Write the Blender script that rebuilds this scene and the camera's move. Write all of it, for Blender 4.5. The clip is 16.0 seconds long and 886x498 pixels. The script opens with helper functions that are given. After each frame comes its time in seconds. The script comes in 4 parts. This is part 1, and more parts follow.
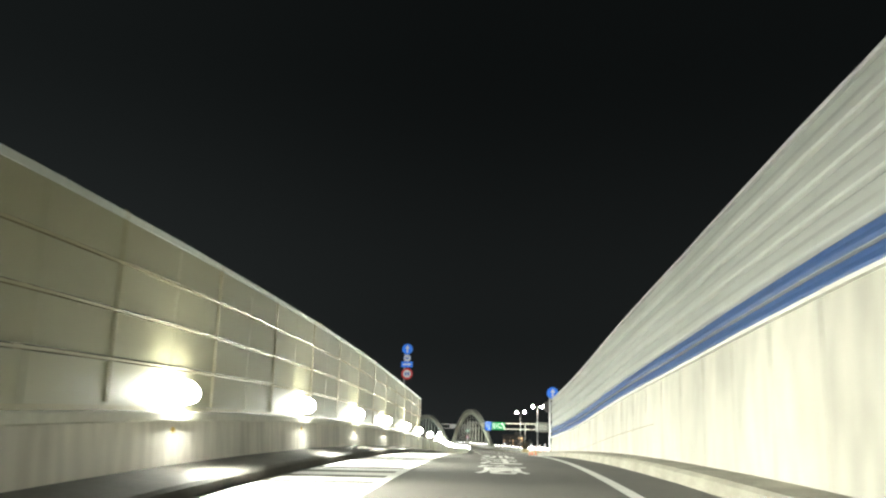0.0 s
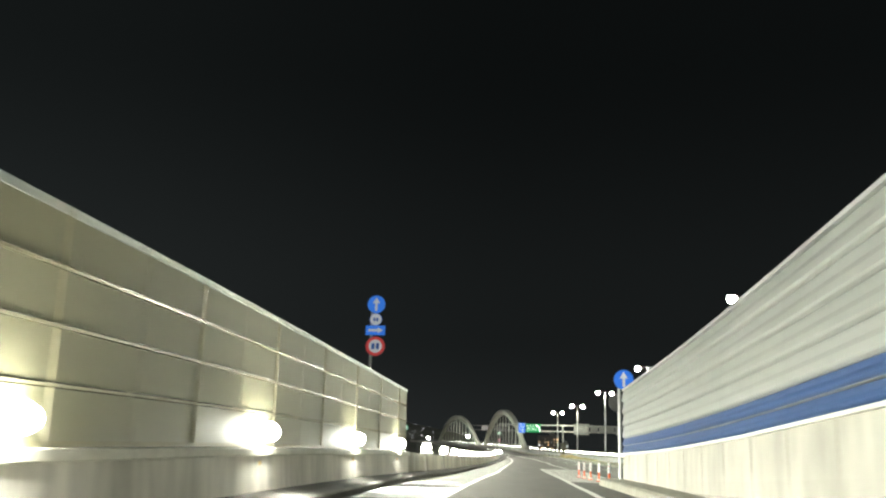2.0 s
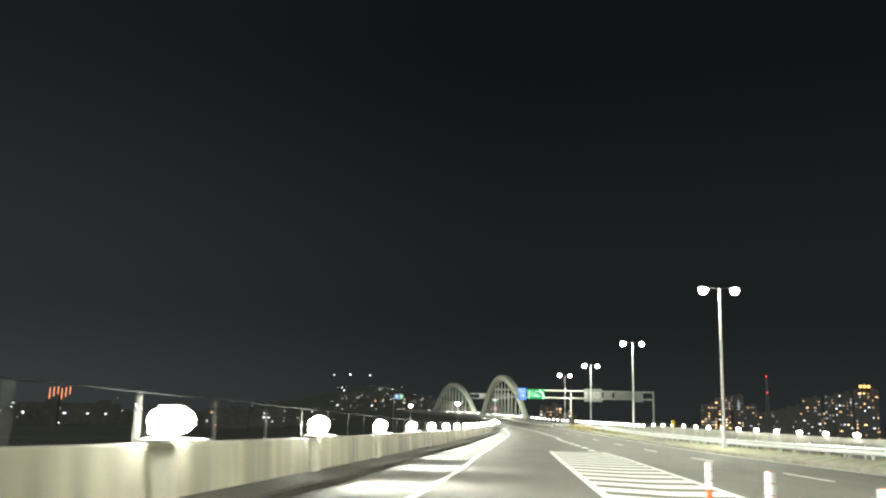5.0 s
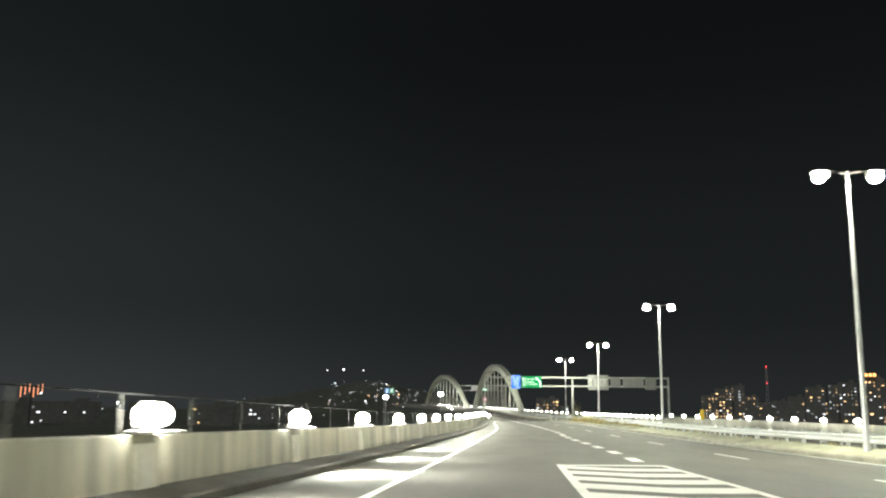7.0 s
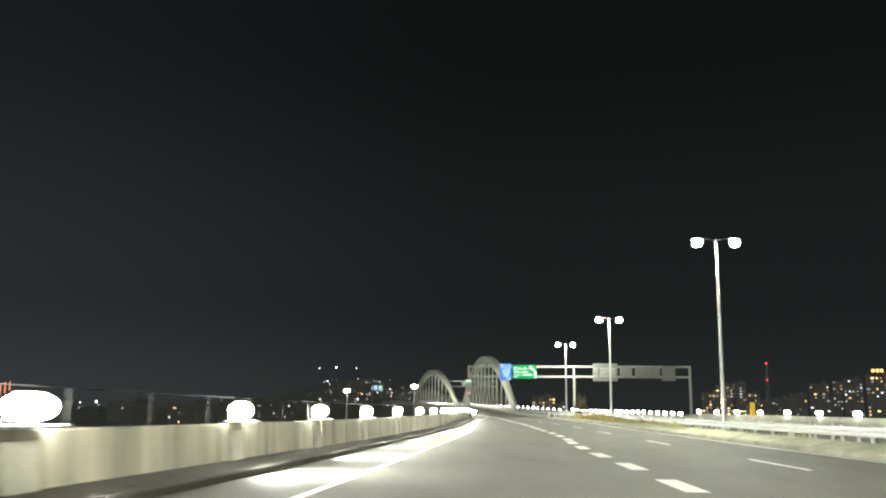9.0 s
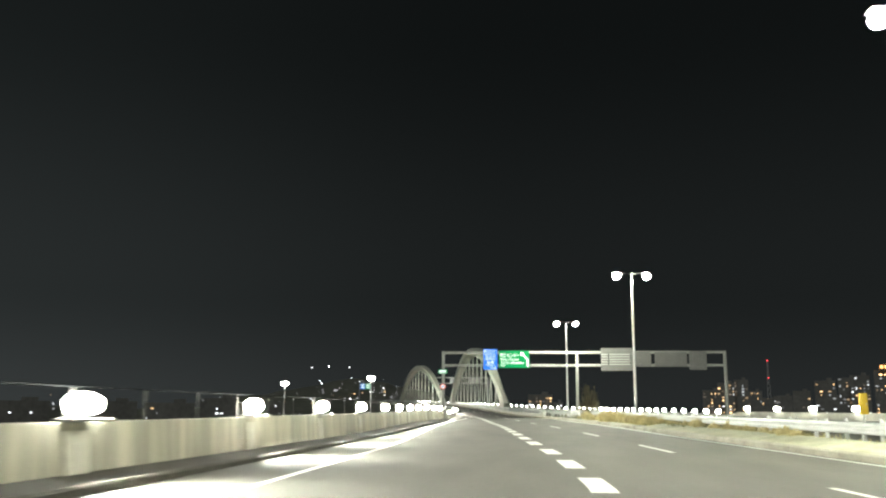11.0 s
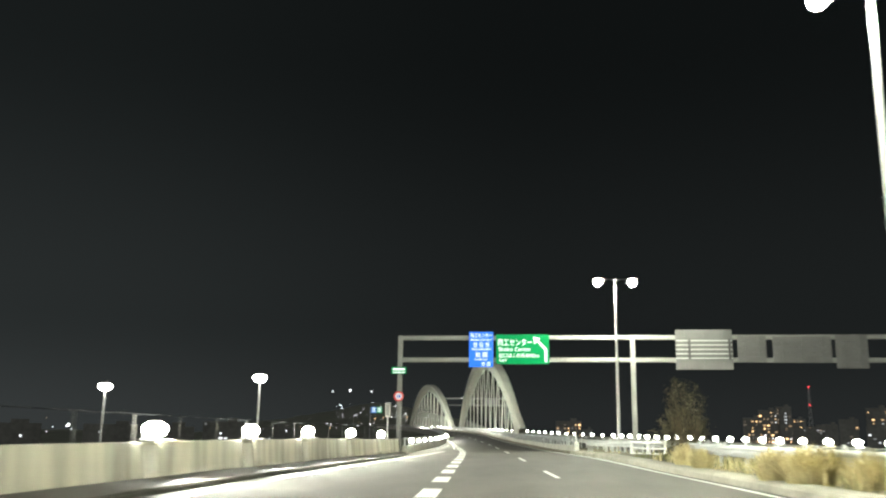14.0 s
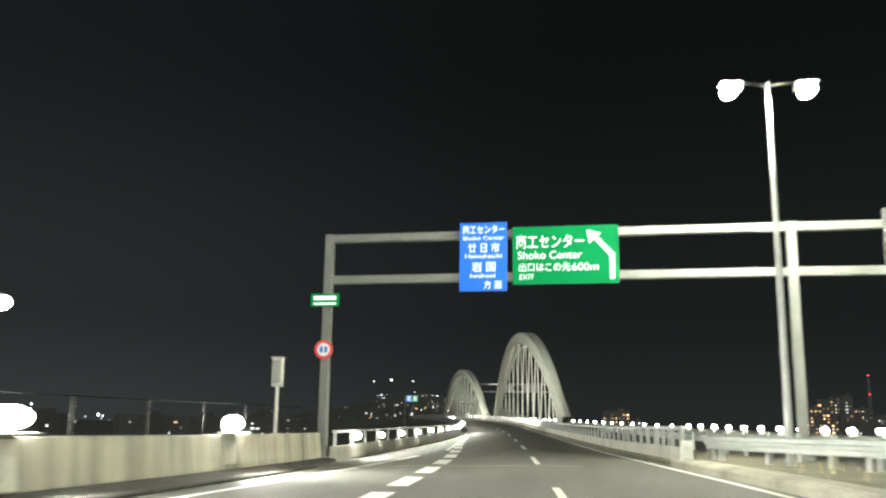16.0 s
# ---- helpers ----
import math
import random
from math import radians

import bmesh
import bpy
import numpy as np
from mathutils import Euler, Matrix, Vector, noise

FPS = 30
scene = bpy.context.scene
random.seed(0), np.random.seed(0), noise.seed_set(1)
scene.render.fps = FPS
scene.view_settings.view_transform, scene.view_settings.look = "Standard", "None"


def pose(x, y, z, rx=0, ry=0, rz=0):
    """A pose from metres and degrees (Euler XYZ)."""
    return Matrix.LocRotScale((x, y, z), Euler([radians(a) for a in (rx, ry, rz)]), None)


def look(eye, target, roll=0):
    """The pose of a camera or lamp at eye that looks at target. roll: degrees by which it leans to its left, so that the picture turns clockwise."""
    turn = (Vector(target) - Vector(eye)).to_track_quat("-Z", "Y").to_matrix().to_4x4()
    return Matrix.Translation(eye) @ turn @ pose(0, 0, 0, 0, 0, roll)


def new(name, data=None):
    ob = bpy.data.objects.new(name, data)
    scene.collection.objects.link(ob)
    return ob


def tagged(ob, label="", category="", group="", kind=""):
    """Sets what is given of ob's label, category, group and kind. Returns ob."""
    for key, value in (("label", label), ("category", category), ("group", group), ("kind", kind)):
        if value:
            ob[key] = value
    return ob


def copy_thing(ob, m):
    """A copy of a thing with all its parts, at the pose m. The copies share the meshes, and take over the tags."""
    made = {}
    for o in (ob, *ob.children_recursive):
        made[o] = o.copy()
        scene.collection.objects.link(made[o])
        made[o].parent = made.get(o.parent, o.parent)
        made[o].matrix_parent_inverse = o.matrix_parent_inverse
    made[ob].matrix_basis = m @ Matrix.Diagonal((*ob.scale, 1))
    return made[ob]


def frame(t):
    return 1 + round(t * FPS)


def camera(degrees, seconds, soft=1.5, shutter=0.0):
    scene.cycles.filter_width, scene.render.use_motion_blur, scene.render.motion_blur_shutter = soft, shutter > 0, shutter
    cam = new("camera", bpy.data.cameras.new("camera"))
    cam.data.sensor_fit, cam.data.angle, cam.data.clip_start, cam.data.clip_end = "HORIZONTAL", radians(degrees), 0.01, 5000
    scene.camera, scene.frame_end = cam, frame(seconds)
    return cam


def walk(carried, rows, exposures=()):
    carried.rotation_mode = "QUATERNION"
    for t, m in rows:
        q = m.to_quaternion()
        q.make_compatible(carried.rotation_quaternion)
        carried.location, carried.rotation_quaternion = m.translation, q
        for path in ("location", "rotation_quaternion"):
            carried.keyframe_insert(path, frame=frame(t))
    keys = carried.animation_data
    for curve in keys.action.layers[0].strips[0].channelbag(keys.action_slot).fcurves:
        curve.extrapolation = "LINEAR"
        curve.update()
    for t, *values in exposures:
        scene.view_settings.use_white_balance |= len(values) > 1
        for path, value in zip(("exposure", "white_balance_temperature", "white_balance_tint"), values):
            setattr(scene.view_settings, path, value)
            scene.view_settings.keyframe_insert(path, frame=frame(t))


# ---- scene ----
# ---------------------------------------------------------------- camera
cam = camera(53.0, 16.0, soft=2.2, shutter=0.5)
PATH = [
    (0, (1.262, 15.941, 0.507), (0.479, 25.664, 2.711), 1.62),
    (0.5, (1.206, 21.281, 0.825), (0.234, 31.019, 2.881), 1.78),
    (1, (1.135, 26.719, 1.073), (0.156, 36.457, 3.124), 1.75),
    (1.5, (1.052, 32.256, 1.260), (-0.025, 41.967, 3.392), 2.04),
    (2, (0.958, 37.896, 1.393), (-0.194, 47.582, 3.596), 1.58),
    (2.5, (0.854, 43.640, 1.481), (-0.440, 53.308, 3.685), 1.63),
    (3, (0.745, 49.489, 1.530), (-0.580, 59.180, 3.610), 1.35),
    (3.5, (0.634, 55.443, 1.547), (-0.641, 65.146, 3.605), 1.05),
    (4, (0.523, 61.502, 1.537), (-0.720, 71.227, 3.507), 1.42),
    (4.5, (0.417, 67.665, 1.507), (-0.768, 77.411, 3.408), 1.56),
    (5, (0.318, 73.931, 1.461), (-0.852, 83.681, 3.349), 1.38),
    (5.5, (0.230, 80.297, 1.405), (-0.926, 90.051, 3.279), 1.21),
    (6, (0.156, 86.762, 1.342), (-0.985, 96.520, 3.203), 1.04),
    (6.5, (0.099, 93.322, 1.276), (-1.028, 103.085, 3.124), 0.87),
    (7, (0.061, 99.974, 1.211), (-1.052, 109.741, 3.046), 0.69),
    (7.5, (0.043, 106.716, 1.150), (-1.059, 116.486, 2.971), 0.83),
    (8, (0.046, 113.541, 1.095), (-1.047, 123.310, 2.931), 0.63),
    (8.5, (0.071, 120.447, 1.048), (-1.007, 130.221, 2.869), 0.58),
    (9, (0.117, 127.428, 1.012), (-0.951, 137.203, 2.832), 0.52),
    (9.5, (0.181, 134.480, 0.986), (-0.877, 144.256, 2.805), 0.47),
    (10, (0.262, 141.597, 0.972), (-0.786, 151.374, 2.790), 0.41),
    (10.5, (0.353, 148.773, 0.971), (-0.684, 158.552, 2.788), 0.35),
    (11, (0.451, 156.004, 0.981), (-0.576, 165.783, 2.797), 0.30),
    (11.5, (0.547, 163.282, 1.003), (-0.459, 173.070, 2.783), 0.05),
    (12, (0.633, 170.601, 1.035), (-0.578, 180.310, 3.100), 0.37),
    (12.5, (0.699, 177.957, 1.075), (-0.527, 187.661, 3.155), 0.55),
    (13, (0.732, 185.341, 1.123), (-0.509, 195.044, 3.197), 0.59),
    (13.5, (0.718, 192.748, 1.175), (-0.546, 202.449, 3.248), 0.58),
    (14, (0.640, 200.171, 1.229), (-0.693, 209.858, 3.323), 0.78),
    (14.5, (0.481, 207.603, 1.281), (-1.004, 217.284, 3.299), 0.92),
    (15, (0.220, 215.038, 1.328), (-1.326, 224.715, 3.321), 0.98),
    (15.5, (-0.167, 222.469, 1.366), (-1.780, 232.134, 3.362), 0.95),
    (16, (-0.705, 229.890, 1.389), (-2.521, 239.522, 3.374), 0.83),
]
walk(cam, [(t, look(eye, target, roll)) for t, eye, target, roll in PATH],
     [(0, 0.5), (0.5, 0.1), (1.2, 0.05), (2.4, 0.5), (3.4, 0.25), (4.5, 0.9), (7, 0.8), (7.5, 0.95), (8, 0.8), (12, 0.8), (13, 0.85), (14, 0.8), (14.5, 0.85), (15, 0.75), (16, 0.75)])

# ---------------------------------------------------------------- light
world = bpy.data.worlds.new("night_sky")
world.use_nodes = True
scene.world = world
wn = world.node_tree.nodes
wl = world.node_tree.links
coord = wn.new("ShaderNodeTexCoord")
split = wn.new("ShaderNodeSeparateXYZ")
wl.new(coord.outputs["Generated"], split.inputs[0])
sky = wn.new("ShaderNodeValToRGB")      # the town's glow low over the horizon
sky.color_ramp.interpolation = "EASE"
sky.color_ramp.elements[0].position, sky.color_ramp.elements[0].color = 0.0, (0.0122, 0.0138, 0.0138, 1)
sky.color_ramp.elements[1].position, sky.color_ramp.elements[1].color = 0.42, (0.0030, 0.0037, 0.0037, 1)
mid = sky.color_ramp.elements.new(0.13)
mid.color = (0.0069, 0.0081, 0.0081, 1)
wl.new(split.outputs["Z"], sky.inputs[0])
west = wn.new("ShaderNodeMapRange")     # the town's glow to the west, raised to take in the glare veil
west.interpolation_type = "SMOOTHSTEP"
west.inputs["From Min"].default_value, west.inputs["From Max"].default_value = 0.0, -0.65
west.inputs["To Min"].default_value, west.inputs["To Max"].default_value = 0.95, 1.8
wl.new(split.outputs["X"], west.inputs["Value"])
glow = wn.new("ShaderNodeVectorMath")
glow.operation = "SCALE"
wl.new(sky.outputs[0], glow.inputs[0])
wl.new(west.outputs[0], glow.inputs["Scale"])
wl.new(glow.outputs[0], wn["Background"].inputs[0])
wn["Background"].inputs[1].default_value = 1.0

# unseen dim sun added to lift the far hill and facades from black
fill_sun = bpy.data.lights.new("fill_sun", "SUN")
fill_sun.energy, fill_sun.angle, fill_sun.color = 0.48, radians(0.5), (0.96, 1.0, 0.94)
new("fill_sun", fill_sun).matrix_basis = look((0, 0, 0), (0.22, 0.80, -0.58))

WALL_LAMP = 72.0      # radiance of the low lamps on the parapets
STREET_LAMP = 1550.0   # radiance of the street lamps' heads
WHITE = (0.97, 1.0, 0.86)


# characters of the signs and the road, made once
GLYPHS = {}


def glyph(body, extrude=0.0, bold=0.0):
    """Writing as a flat mesh from the built-in font."""
    key = (body, extrude, bold)
    if key not in GLYPHS:
        cu = bpy.data.curves.new("letters", "FONT")
        cu.body, cu.size, cu.extrude, cu.offset = body, 1.0, extrude, bold
        tmp = bpy.data.objects.new("letters", cu)
        scene.collection.objects.link(tmp)
        dg = bpy.context.evaluated_depsgraph_get()
        GLYPHS[key] = bpy.data.meshes.new_from_object(tmp.evaluated_get(dg))
        bpy.data.objects.remove(tmp)
    return GLYPHS[key].copy()


def reach(me):
    return max((v.co.x for v in me.vertices), default=0.0)


GREEN_TEXT = (("商工センター", 0.50, 0.10, 1.25, 2.28), ("Shoko Center", 0.36, 0.17, 0.86, 2.13), ("出口はこの先", 0.31, 0.19, 0.46, 1.72), ("600m", 0.34, 1.95, 0.45, 0.88), ("EXIT", 0.24, 0.22, 0.17, 0.50))
BLUE_TEXT = (("商工センター", 0.31, 0.09, 1.99, 1.45), ("Shoko Center", 0.19, 0.10, 1.75, 1.42), ("廿 日 市", 0.36, 0.28, 1.34, 1.08), ("Hatsukaichi", 0.19, 0.18, 1.13, 1.26), ("岩 国", 0.36, 0.42, 0.69, 0.80), ("Iwakuni", 0.19, 0.36, 0.46, 0.86), ("方 面", 0.30, 0.82, 0.10, 0.62))
for body, size, x, z, width in GREEN_TEXT + BLUE_TEXT:
    for i, ch in enumerate(body):
        glyph(body[:i + 1])
        glyph(ch, 0.01, 0.004)
for body in "意注流":
    glyph(body, 0.0, 0.016)


# ---------------------------------------------------------------- materials
def material(name, base, rough=0.6, metal=0.0, vary=0.25, scale=3.0, fine=40.0, bump=0.15, spec=0.5, stretch=(1, 1, 1)):
    m = bpy.data.materials.new(name)
    m.use_nodes = True
    nt = m.node_tree
    bsdf = nt.nodes["Principled BSDF"]
    geo = nt.nodes.new("ShaderNodeNewGeometry")
    mp = nt.nodes.new("ShaderNodeMapping")
    mp.inputs["Scale"].default_value = stretch
    nt.links.new(geo.outputs["Position"], mp.inputs["Vector"])
    big = nt.nodes.new("ShaderNodeTexNoise")
    big.inputs["Scale"].default_value = scale
    big.inputs["Detail"].default_value = 5
    small = nt.nodes.new("ShaderNodeTexNoise")
    small.inputs["Scale"].default_value = fine
    small.inputs["Detail"].default_value = 3
    for n in (big, small):
        nt.links.new(mp.outputs["Vector"], n.inputs["Vector"])
    add = nt.nodes.new("ShaderNodeMath")
    add.operation = "MULTIPLY_ADD"
    add.inputs[1].default_value = 0.45
    nt.links.new(small.outputs["Fac"], add.inputs[0])
    half = nt.nodes.new("ShaderNodeMath")
    half.operation = "MULTIPLY"
    half.inputs[1].default_value = 0.55
    nt.links.new(big.outputs["Fac"], half.inputs[0])
    nt.links.new(half.outputs[0], add.inputs[2])
    ramp = nt.nodes.new("ShaderNodeValToRGB")
    ramp.color_ramp.elements[0].position, ramp.color_ramp.elements[1].position = 0.32, 0.68
    ramp.color_ramp.elements[0].color = (*[c * (1 - vary) for c in base], 1)
    ramp.color_ramp.elements[1].color = (*[min(1, c * (1 + vary)) for c in base], 1)
    nt.links.new(add.outputs[0], ramp.inputs[0])
    nt.links.new(ramp.outputs[0], bsdf.inputs["Base Color"])
    bsdf.inputs["Roughness"].default_value = rough
    bsdf.inputs["Metallic"].default_value = metal
    bsdf.inputs["Specular IOR Level"].default_value = spec
    if bump:
        b = nt.nodes.new("ShaderNodeBump")
        b.inputs["Strength"].default_value = bump
        b.inputs["Distance"].default_value = 0.02
        nt.links.new(small.outputs["Fac"], b.inputs["Height"])
        nt.links.new(b.outputs[0], bsdf.inputs["Normal"])
    return m


def glowing(name, colour, strength, base=(0.6, 0.6, 0.6), spec=0.5):
    m = bpy.data.materials.new(name)
    m.use_nodes = True
    nt = m.node_tree
    bsdf = nt.nodes["Principled BSDF"]
    bsdf.inputs["Base Color"].default_value = (*base, 1)
    bsdf.inputs["Emission Color"].default_value = (*colour, 1)
    bsdf.inputs["Emission Strength"].default_value = strength
    bsdf.inputs["Specular IOR Level"].default_value = spec
    return m


ASPHALT = material("asphalt", (0.096, 0.092, 0.080), 0.75, vary=0.30, scale=0.7, fine=45, bump=0.4, stretch=(1, 0.22, 1))
# the same parapet concrete in two tones that carry its dimmer and brighter light
PARAPET_DIM = material("parapet_concrete_dim", (0.42, 0.40, 0.325), 0.85, vary=0.55, scale=0.8, fine=2.2, bump=0.25, stretch=(1, 1, 0.1))
PARAPET_LIT = material("parapet_concrete_lit", (0.66, 0.632, 0.565), 0.8, vary=0.34, scale=0.8, fine=6, bump=0.2, stretch=(1, 1, 0.1))
CONCRETE = material("concrete", (0.40, 0.385, 0.335), 0.8, vary=0.26, scale=0.5, fine=2.6, bump=0.2, stretch=(1, 1, 0.3))
KERB_CONCRETE = material("kerb_concrete", (0.26, 0.245, 0.20), 0.85, vary=0.4, scale=0.8, fine=14, bump=0.3)
ROAD_PAINT = material("road_paint", (0.72, 0.72, 0.68), 0.6, vary=0.16, scale=2.0, fine=30, bump=0.2)
PANEL_GREY = material("panel_grey", (0.31, 0.32, 0.30), 0.45, vary=0.1, scale=0.7, fine=5, bump=0.05, stretch=(1, 0.2, 1))
PANEL_BLUE = material("panel_blue", (0.034, 0.074, 0.19), 0.45, vary=0.1, scale=0.7, fine=5, bump=0.05, stretch=(1, 0.2, 1))
COPING = material("coping_concrete", (0.60, 0.585, 0.51), 0.75, vary=0.18, scale=1.1, fine=9, bump=0.15)
DARK_KERB = material("dark_kerb", (0.052, 0.047, 0.040), 0.9, vary=0.4, scale=1.0, fine=10, bump=0.4)
PANEL_WHITE = material("panel_white", (0.62, 0.61, 0.55), 0.5, vary=0.1, scale=0.8, fine=8, bump=0.05)
GALVANISED = material("galvanised_steel", (0.52, 0.53, 0.52), 0.45, metal=0.35, vary=0.15, scale=2.0, fine=25, bump=0.05)
GANTRY_STEEL = material("gantry_steel", (0.22, 0.223, 0.21), 0.5, metal=0.25, vary=0.18, scale=1.2, fine=18, bump=0.05)
SIGN_BACK = material("sign_back", (0.12, 0.12, 0.117), 0.5, metal=0.2, vary=0.12, scale=1.5, fine=20, bump=0.03)
ARCH_PAINT = material("arch_paint", (0.46, 0.46, 0.39), 0.5, vary=0.12, scale=0.4, fine=4, bump=0.03)
SOIL = material("verge_soil", (0.125, 0.112, 0.078), 0.95, vary=0.4, scale=1.2, fine=18, bump=0.6)
STRAW = material("dry_grass", (0.50, 0.43, 0.225), 0.8, vary=0.45, scale=1.3, fine=20, bump=0.0)
BRONZE = material("bronze_frame", (0.33, 0.30, 0.20), 0.27, vary=0.15, scale=1.5, fine=20, bump=0.03)
LAND = material("dark_land", (0.12, 0.125, 0.10), 0.9, vary=0.4, scale=0.01, fine=0.1, bump=0.0)
DARK_STEEL = material("dark_steel", (0.08, 0.08, 0.08), 0.5, metal=0.5, vary=0.2)
FACADE = material("far_facade", (0.13, 0.127, 0.118), 0.8, vary=0.3, scale=0.05, fine=0.4, bump=0.0)
ORANGE = material("orange_rubber", (0.75, 0.13, 0.03), 0.5, vary=0.1, scale=6, fine=40, bump=0.02)
REFLECTIVE = material("reflective_white", (0.85, 0.85, 0.85), 0.3, vary=0.05, bump=0.0)
YELLOW_PAINT = material("yellow_paint", (0.75, 0.5, 0.04), 0.5, vary=0.1)
SIGN_BLUE = material("sign_blue", (0.03, 0.16, 0.62), 0.35, vary=0.04, bump=0.0)
SIGN_RED = material("sign_red", (0.62, 0.05, 0.05), 0.35, vary=0.04, bump=0.0)
SIGN_WHITE = material("sign_white", (0.82, 0.82, 0.82), 0.35, vary=0.04, bump=0.0)
# headlight return put into sign faces and letters as emission; no lamps inside
HEADLIT_GREEN = glowing("headlit_green_face", (0.0, 0.28, 0.075), 0.42, (0.0, 0.10, 0.03), 0.08)
HEADLIT_BLUE = glowing("headlit_blue_face", (0.03, 0.19, 0.82), 0.6, (0.01, 0.05, 0.30), 0.08)
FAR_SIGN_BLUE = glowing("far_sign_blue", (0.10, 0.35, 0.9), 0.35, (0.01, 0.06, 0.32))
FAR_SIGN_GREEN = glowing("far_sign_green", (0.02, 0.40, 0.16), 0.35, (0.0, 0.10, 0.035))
HEADLIT_WHITE = glowing("headlit_white_letters", (0.85, 1.0, 0.92), 0.8, (0.4, 0.4, 0.4))
HEADLIT_SIGN_BLUE = glowing("headlit_small_blue", (0.03, 0.20, 0.78), 0.46, (0.02, 0.10, 0.45))
HEADLIT_SIGN_RED = glowing("headlit_small_red", (0.70, 0.06, 0.06), 0.26, (0.5, 0.04, 0.04))
HEADLIT_SIGN_WHITE = glowing("headlit_small_white", (0.75, 0.78, 0.85), 0.22, (0.6, 0.6, 0.6))
LAMP_GLOW = glowing("low_lamp_glow", WHITE, WALL_LAMP)
FAR_GLOW = glowing("far_lamp_glow", WHITE, 26.0)
RAIL_GLOW = glowing("rail_lamp_glow", WHITE, 30.0)
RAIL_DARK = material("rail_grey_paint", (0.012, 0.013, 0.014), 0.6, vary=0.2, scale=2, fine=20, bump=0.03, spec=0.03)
RAIL_POST = material("rail_post_paint", (0.15, 0.15, 0.14), 0.6, vary=0.2, scale=2, fine=20, bump=0.03, spec=0.2)
STREET_GLOW = glowing("street_lamp_glow", (0.97, 1.0, 0.79), STREET_LAMP)


def uneven(m, island, low, high):
    """Lights of one kind that differ in strength, one by one."""
    nt = m.node_tree
    if island:
        r = nt.nodes.new("ShaderNodeNewGeometry").outputs["Random Per Island"]
    else:
        r = nt.nodes.new("ShaderNodeObjectInfo").outputs["Random"]
    p = nt.nodes.new("ShaderNodeMath")
    p.operation = "POWER"
    p.inputs[1].default_value = 2.2
    nt.links.new(r, p.inputs[0])
    q = nt.nodes.new("ShaderNodeMapRange")
    q.inputs["To Min"].default_value, q.inputs["To Max"].default_value = low, high
    nt.links.new(p.outputs[0], q.inputs["Value"])
    nt.links.new(q.outputs[0], nt.nodes["Principled BSDF"].inputs["Emission Strength"])
    return m


WINDOW_WARM = uneven(glowing("window_warm", (1.0, 0.60, 0.25), 1.9), False, 0.12, 3.2)
WINDOW_WHITE = uneven(glowing("window_white", (0.92, 0.96, 1.0), 1.7), False, 0.08, 2.6)
NEON_ORANGE = glowing("neon_orange", (1.0, 0.30, 0.10), 0.9)
HOUSE_WHITE = uneven(glowing("house_light_white", (0.94, 0.97, 1.0), 5.0), True, 0.4, 7.0)
HOUSE_WARM = uneven(glowing("house_light_warm", (1.0, 0.62, 0.25), 5.0), True, 0.4, 5.0)
ROOF_ORANGE = glowing("roof_light_orange", (1.0, 0.42, 0.10), 2.2)
BEACON_RED = glowing("beacon_red", (1.0, 0.04, 0.05), 3.0)

GLASS = bpy.data.materials.new("clear_panel")
GLASS.use_nodes = True
_g = GLASS.node_tree.nodes["Principled BSDF"]
_g.inputs["Base Color"].default_value = (0.335, 0.318, 0.212, 1)
_g.inputs["Roughness"].default_value = 0.5
_g.inputs["Specular IOR Level"].default_value = 0.25
_g.inputs["Alpha"].default_value = 0.8


# ---------------------------------------------------------------- plan of the road
ZY = [-40, 0, 16, 26.7, 37.9, 49.5, 61.5, 73.9, 86.8, 100, 113.5, 127.4, 141.6, 156, 170.6, 185.3, 200.2, 215, 230]
ZZ = [-4.3, -1.7, -0.69, -0.13, 0.19, 0.33, 0.34, 0.26, 0.14, 0.01, -0.10, -0.19, -0.23, -0.22, -0.17, -0.08, 0.03, 0.13, 0.19]


def smooth_table(xs, ys, x):
    i = int(np.clip(np.searchsorted(xs, x) - 1, 0, len(xs) - 2))
    h = xs[i + 1] - xs[i]
    u = (x - xs[i]) / h
    d = [(ys[min(j + 1, len(xs) - 1)] - ys[max(j - 1, 0)]) / (xs[min(j + 1, len(xs) - 1)] - xs[max(j - 1, 0)]) for j in (i, i + 1)]
    return ((2 * u**3 - 3 * u**2 + 1) * ys[i] + (u**3 - 2 * u**2 + u) * h * d[0] + (3 * u**2 - 2 * u**3) * ys[i + 1] + (u**3 - u**2) * h * d[1])


def road_z(y):
    if y <= 230:
        return smooth_table(ZY, ZZ, y)
    s = min(y, 310) - 230
    z = 0.19 + 0.008 * s + 0.00006 * s * s
    return z + max(0, y - 310) * 0.0176


def edge(y):
    """The main carriageway's edge line beside the median."""
    v = max(y, 58) - 200
    return 6.3 - 0.085 * v - 0.0003 * v * v


def table(*pts):
    xs, ys = [p[0] for p in pts], [p[1] for p in pts]
    return lambda y: float(np.interp(y, xs, ys))


def stable(*pts):
    xs, ys = [p[0] for p in pts], [p[1] for p in pts]
    return lambda y: smooth_table(xs, ys, min(max(y, xs[0]), xs[-1]))


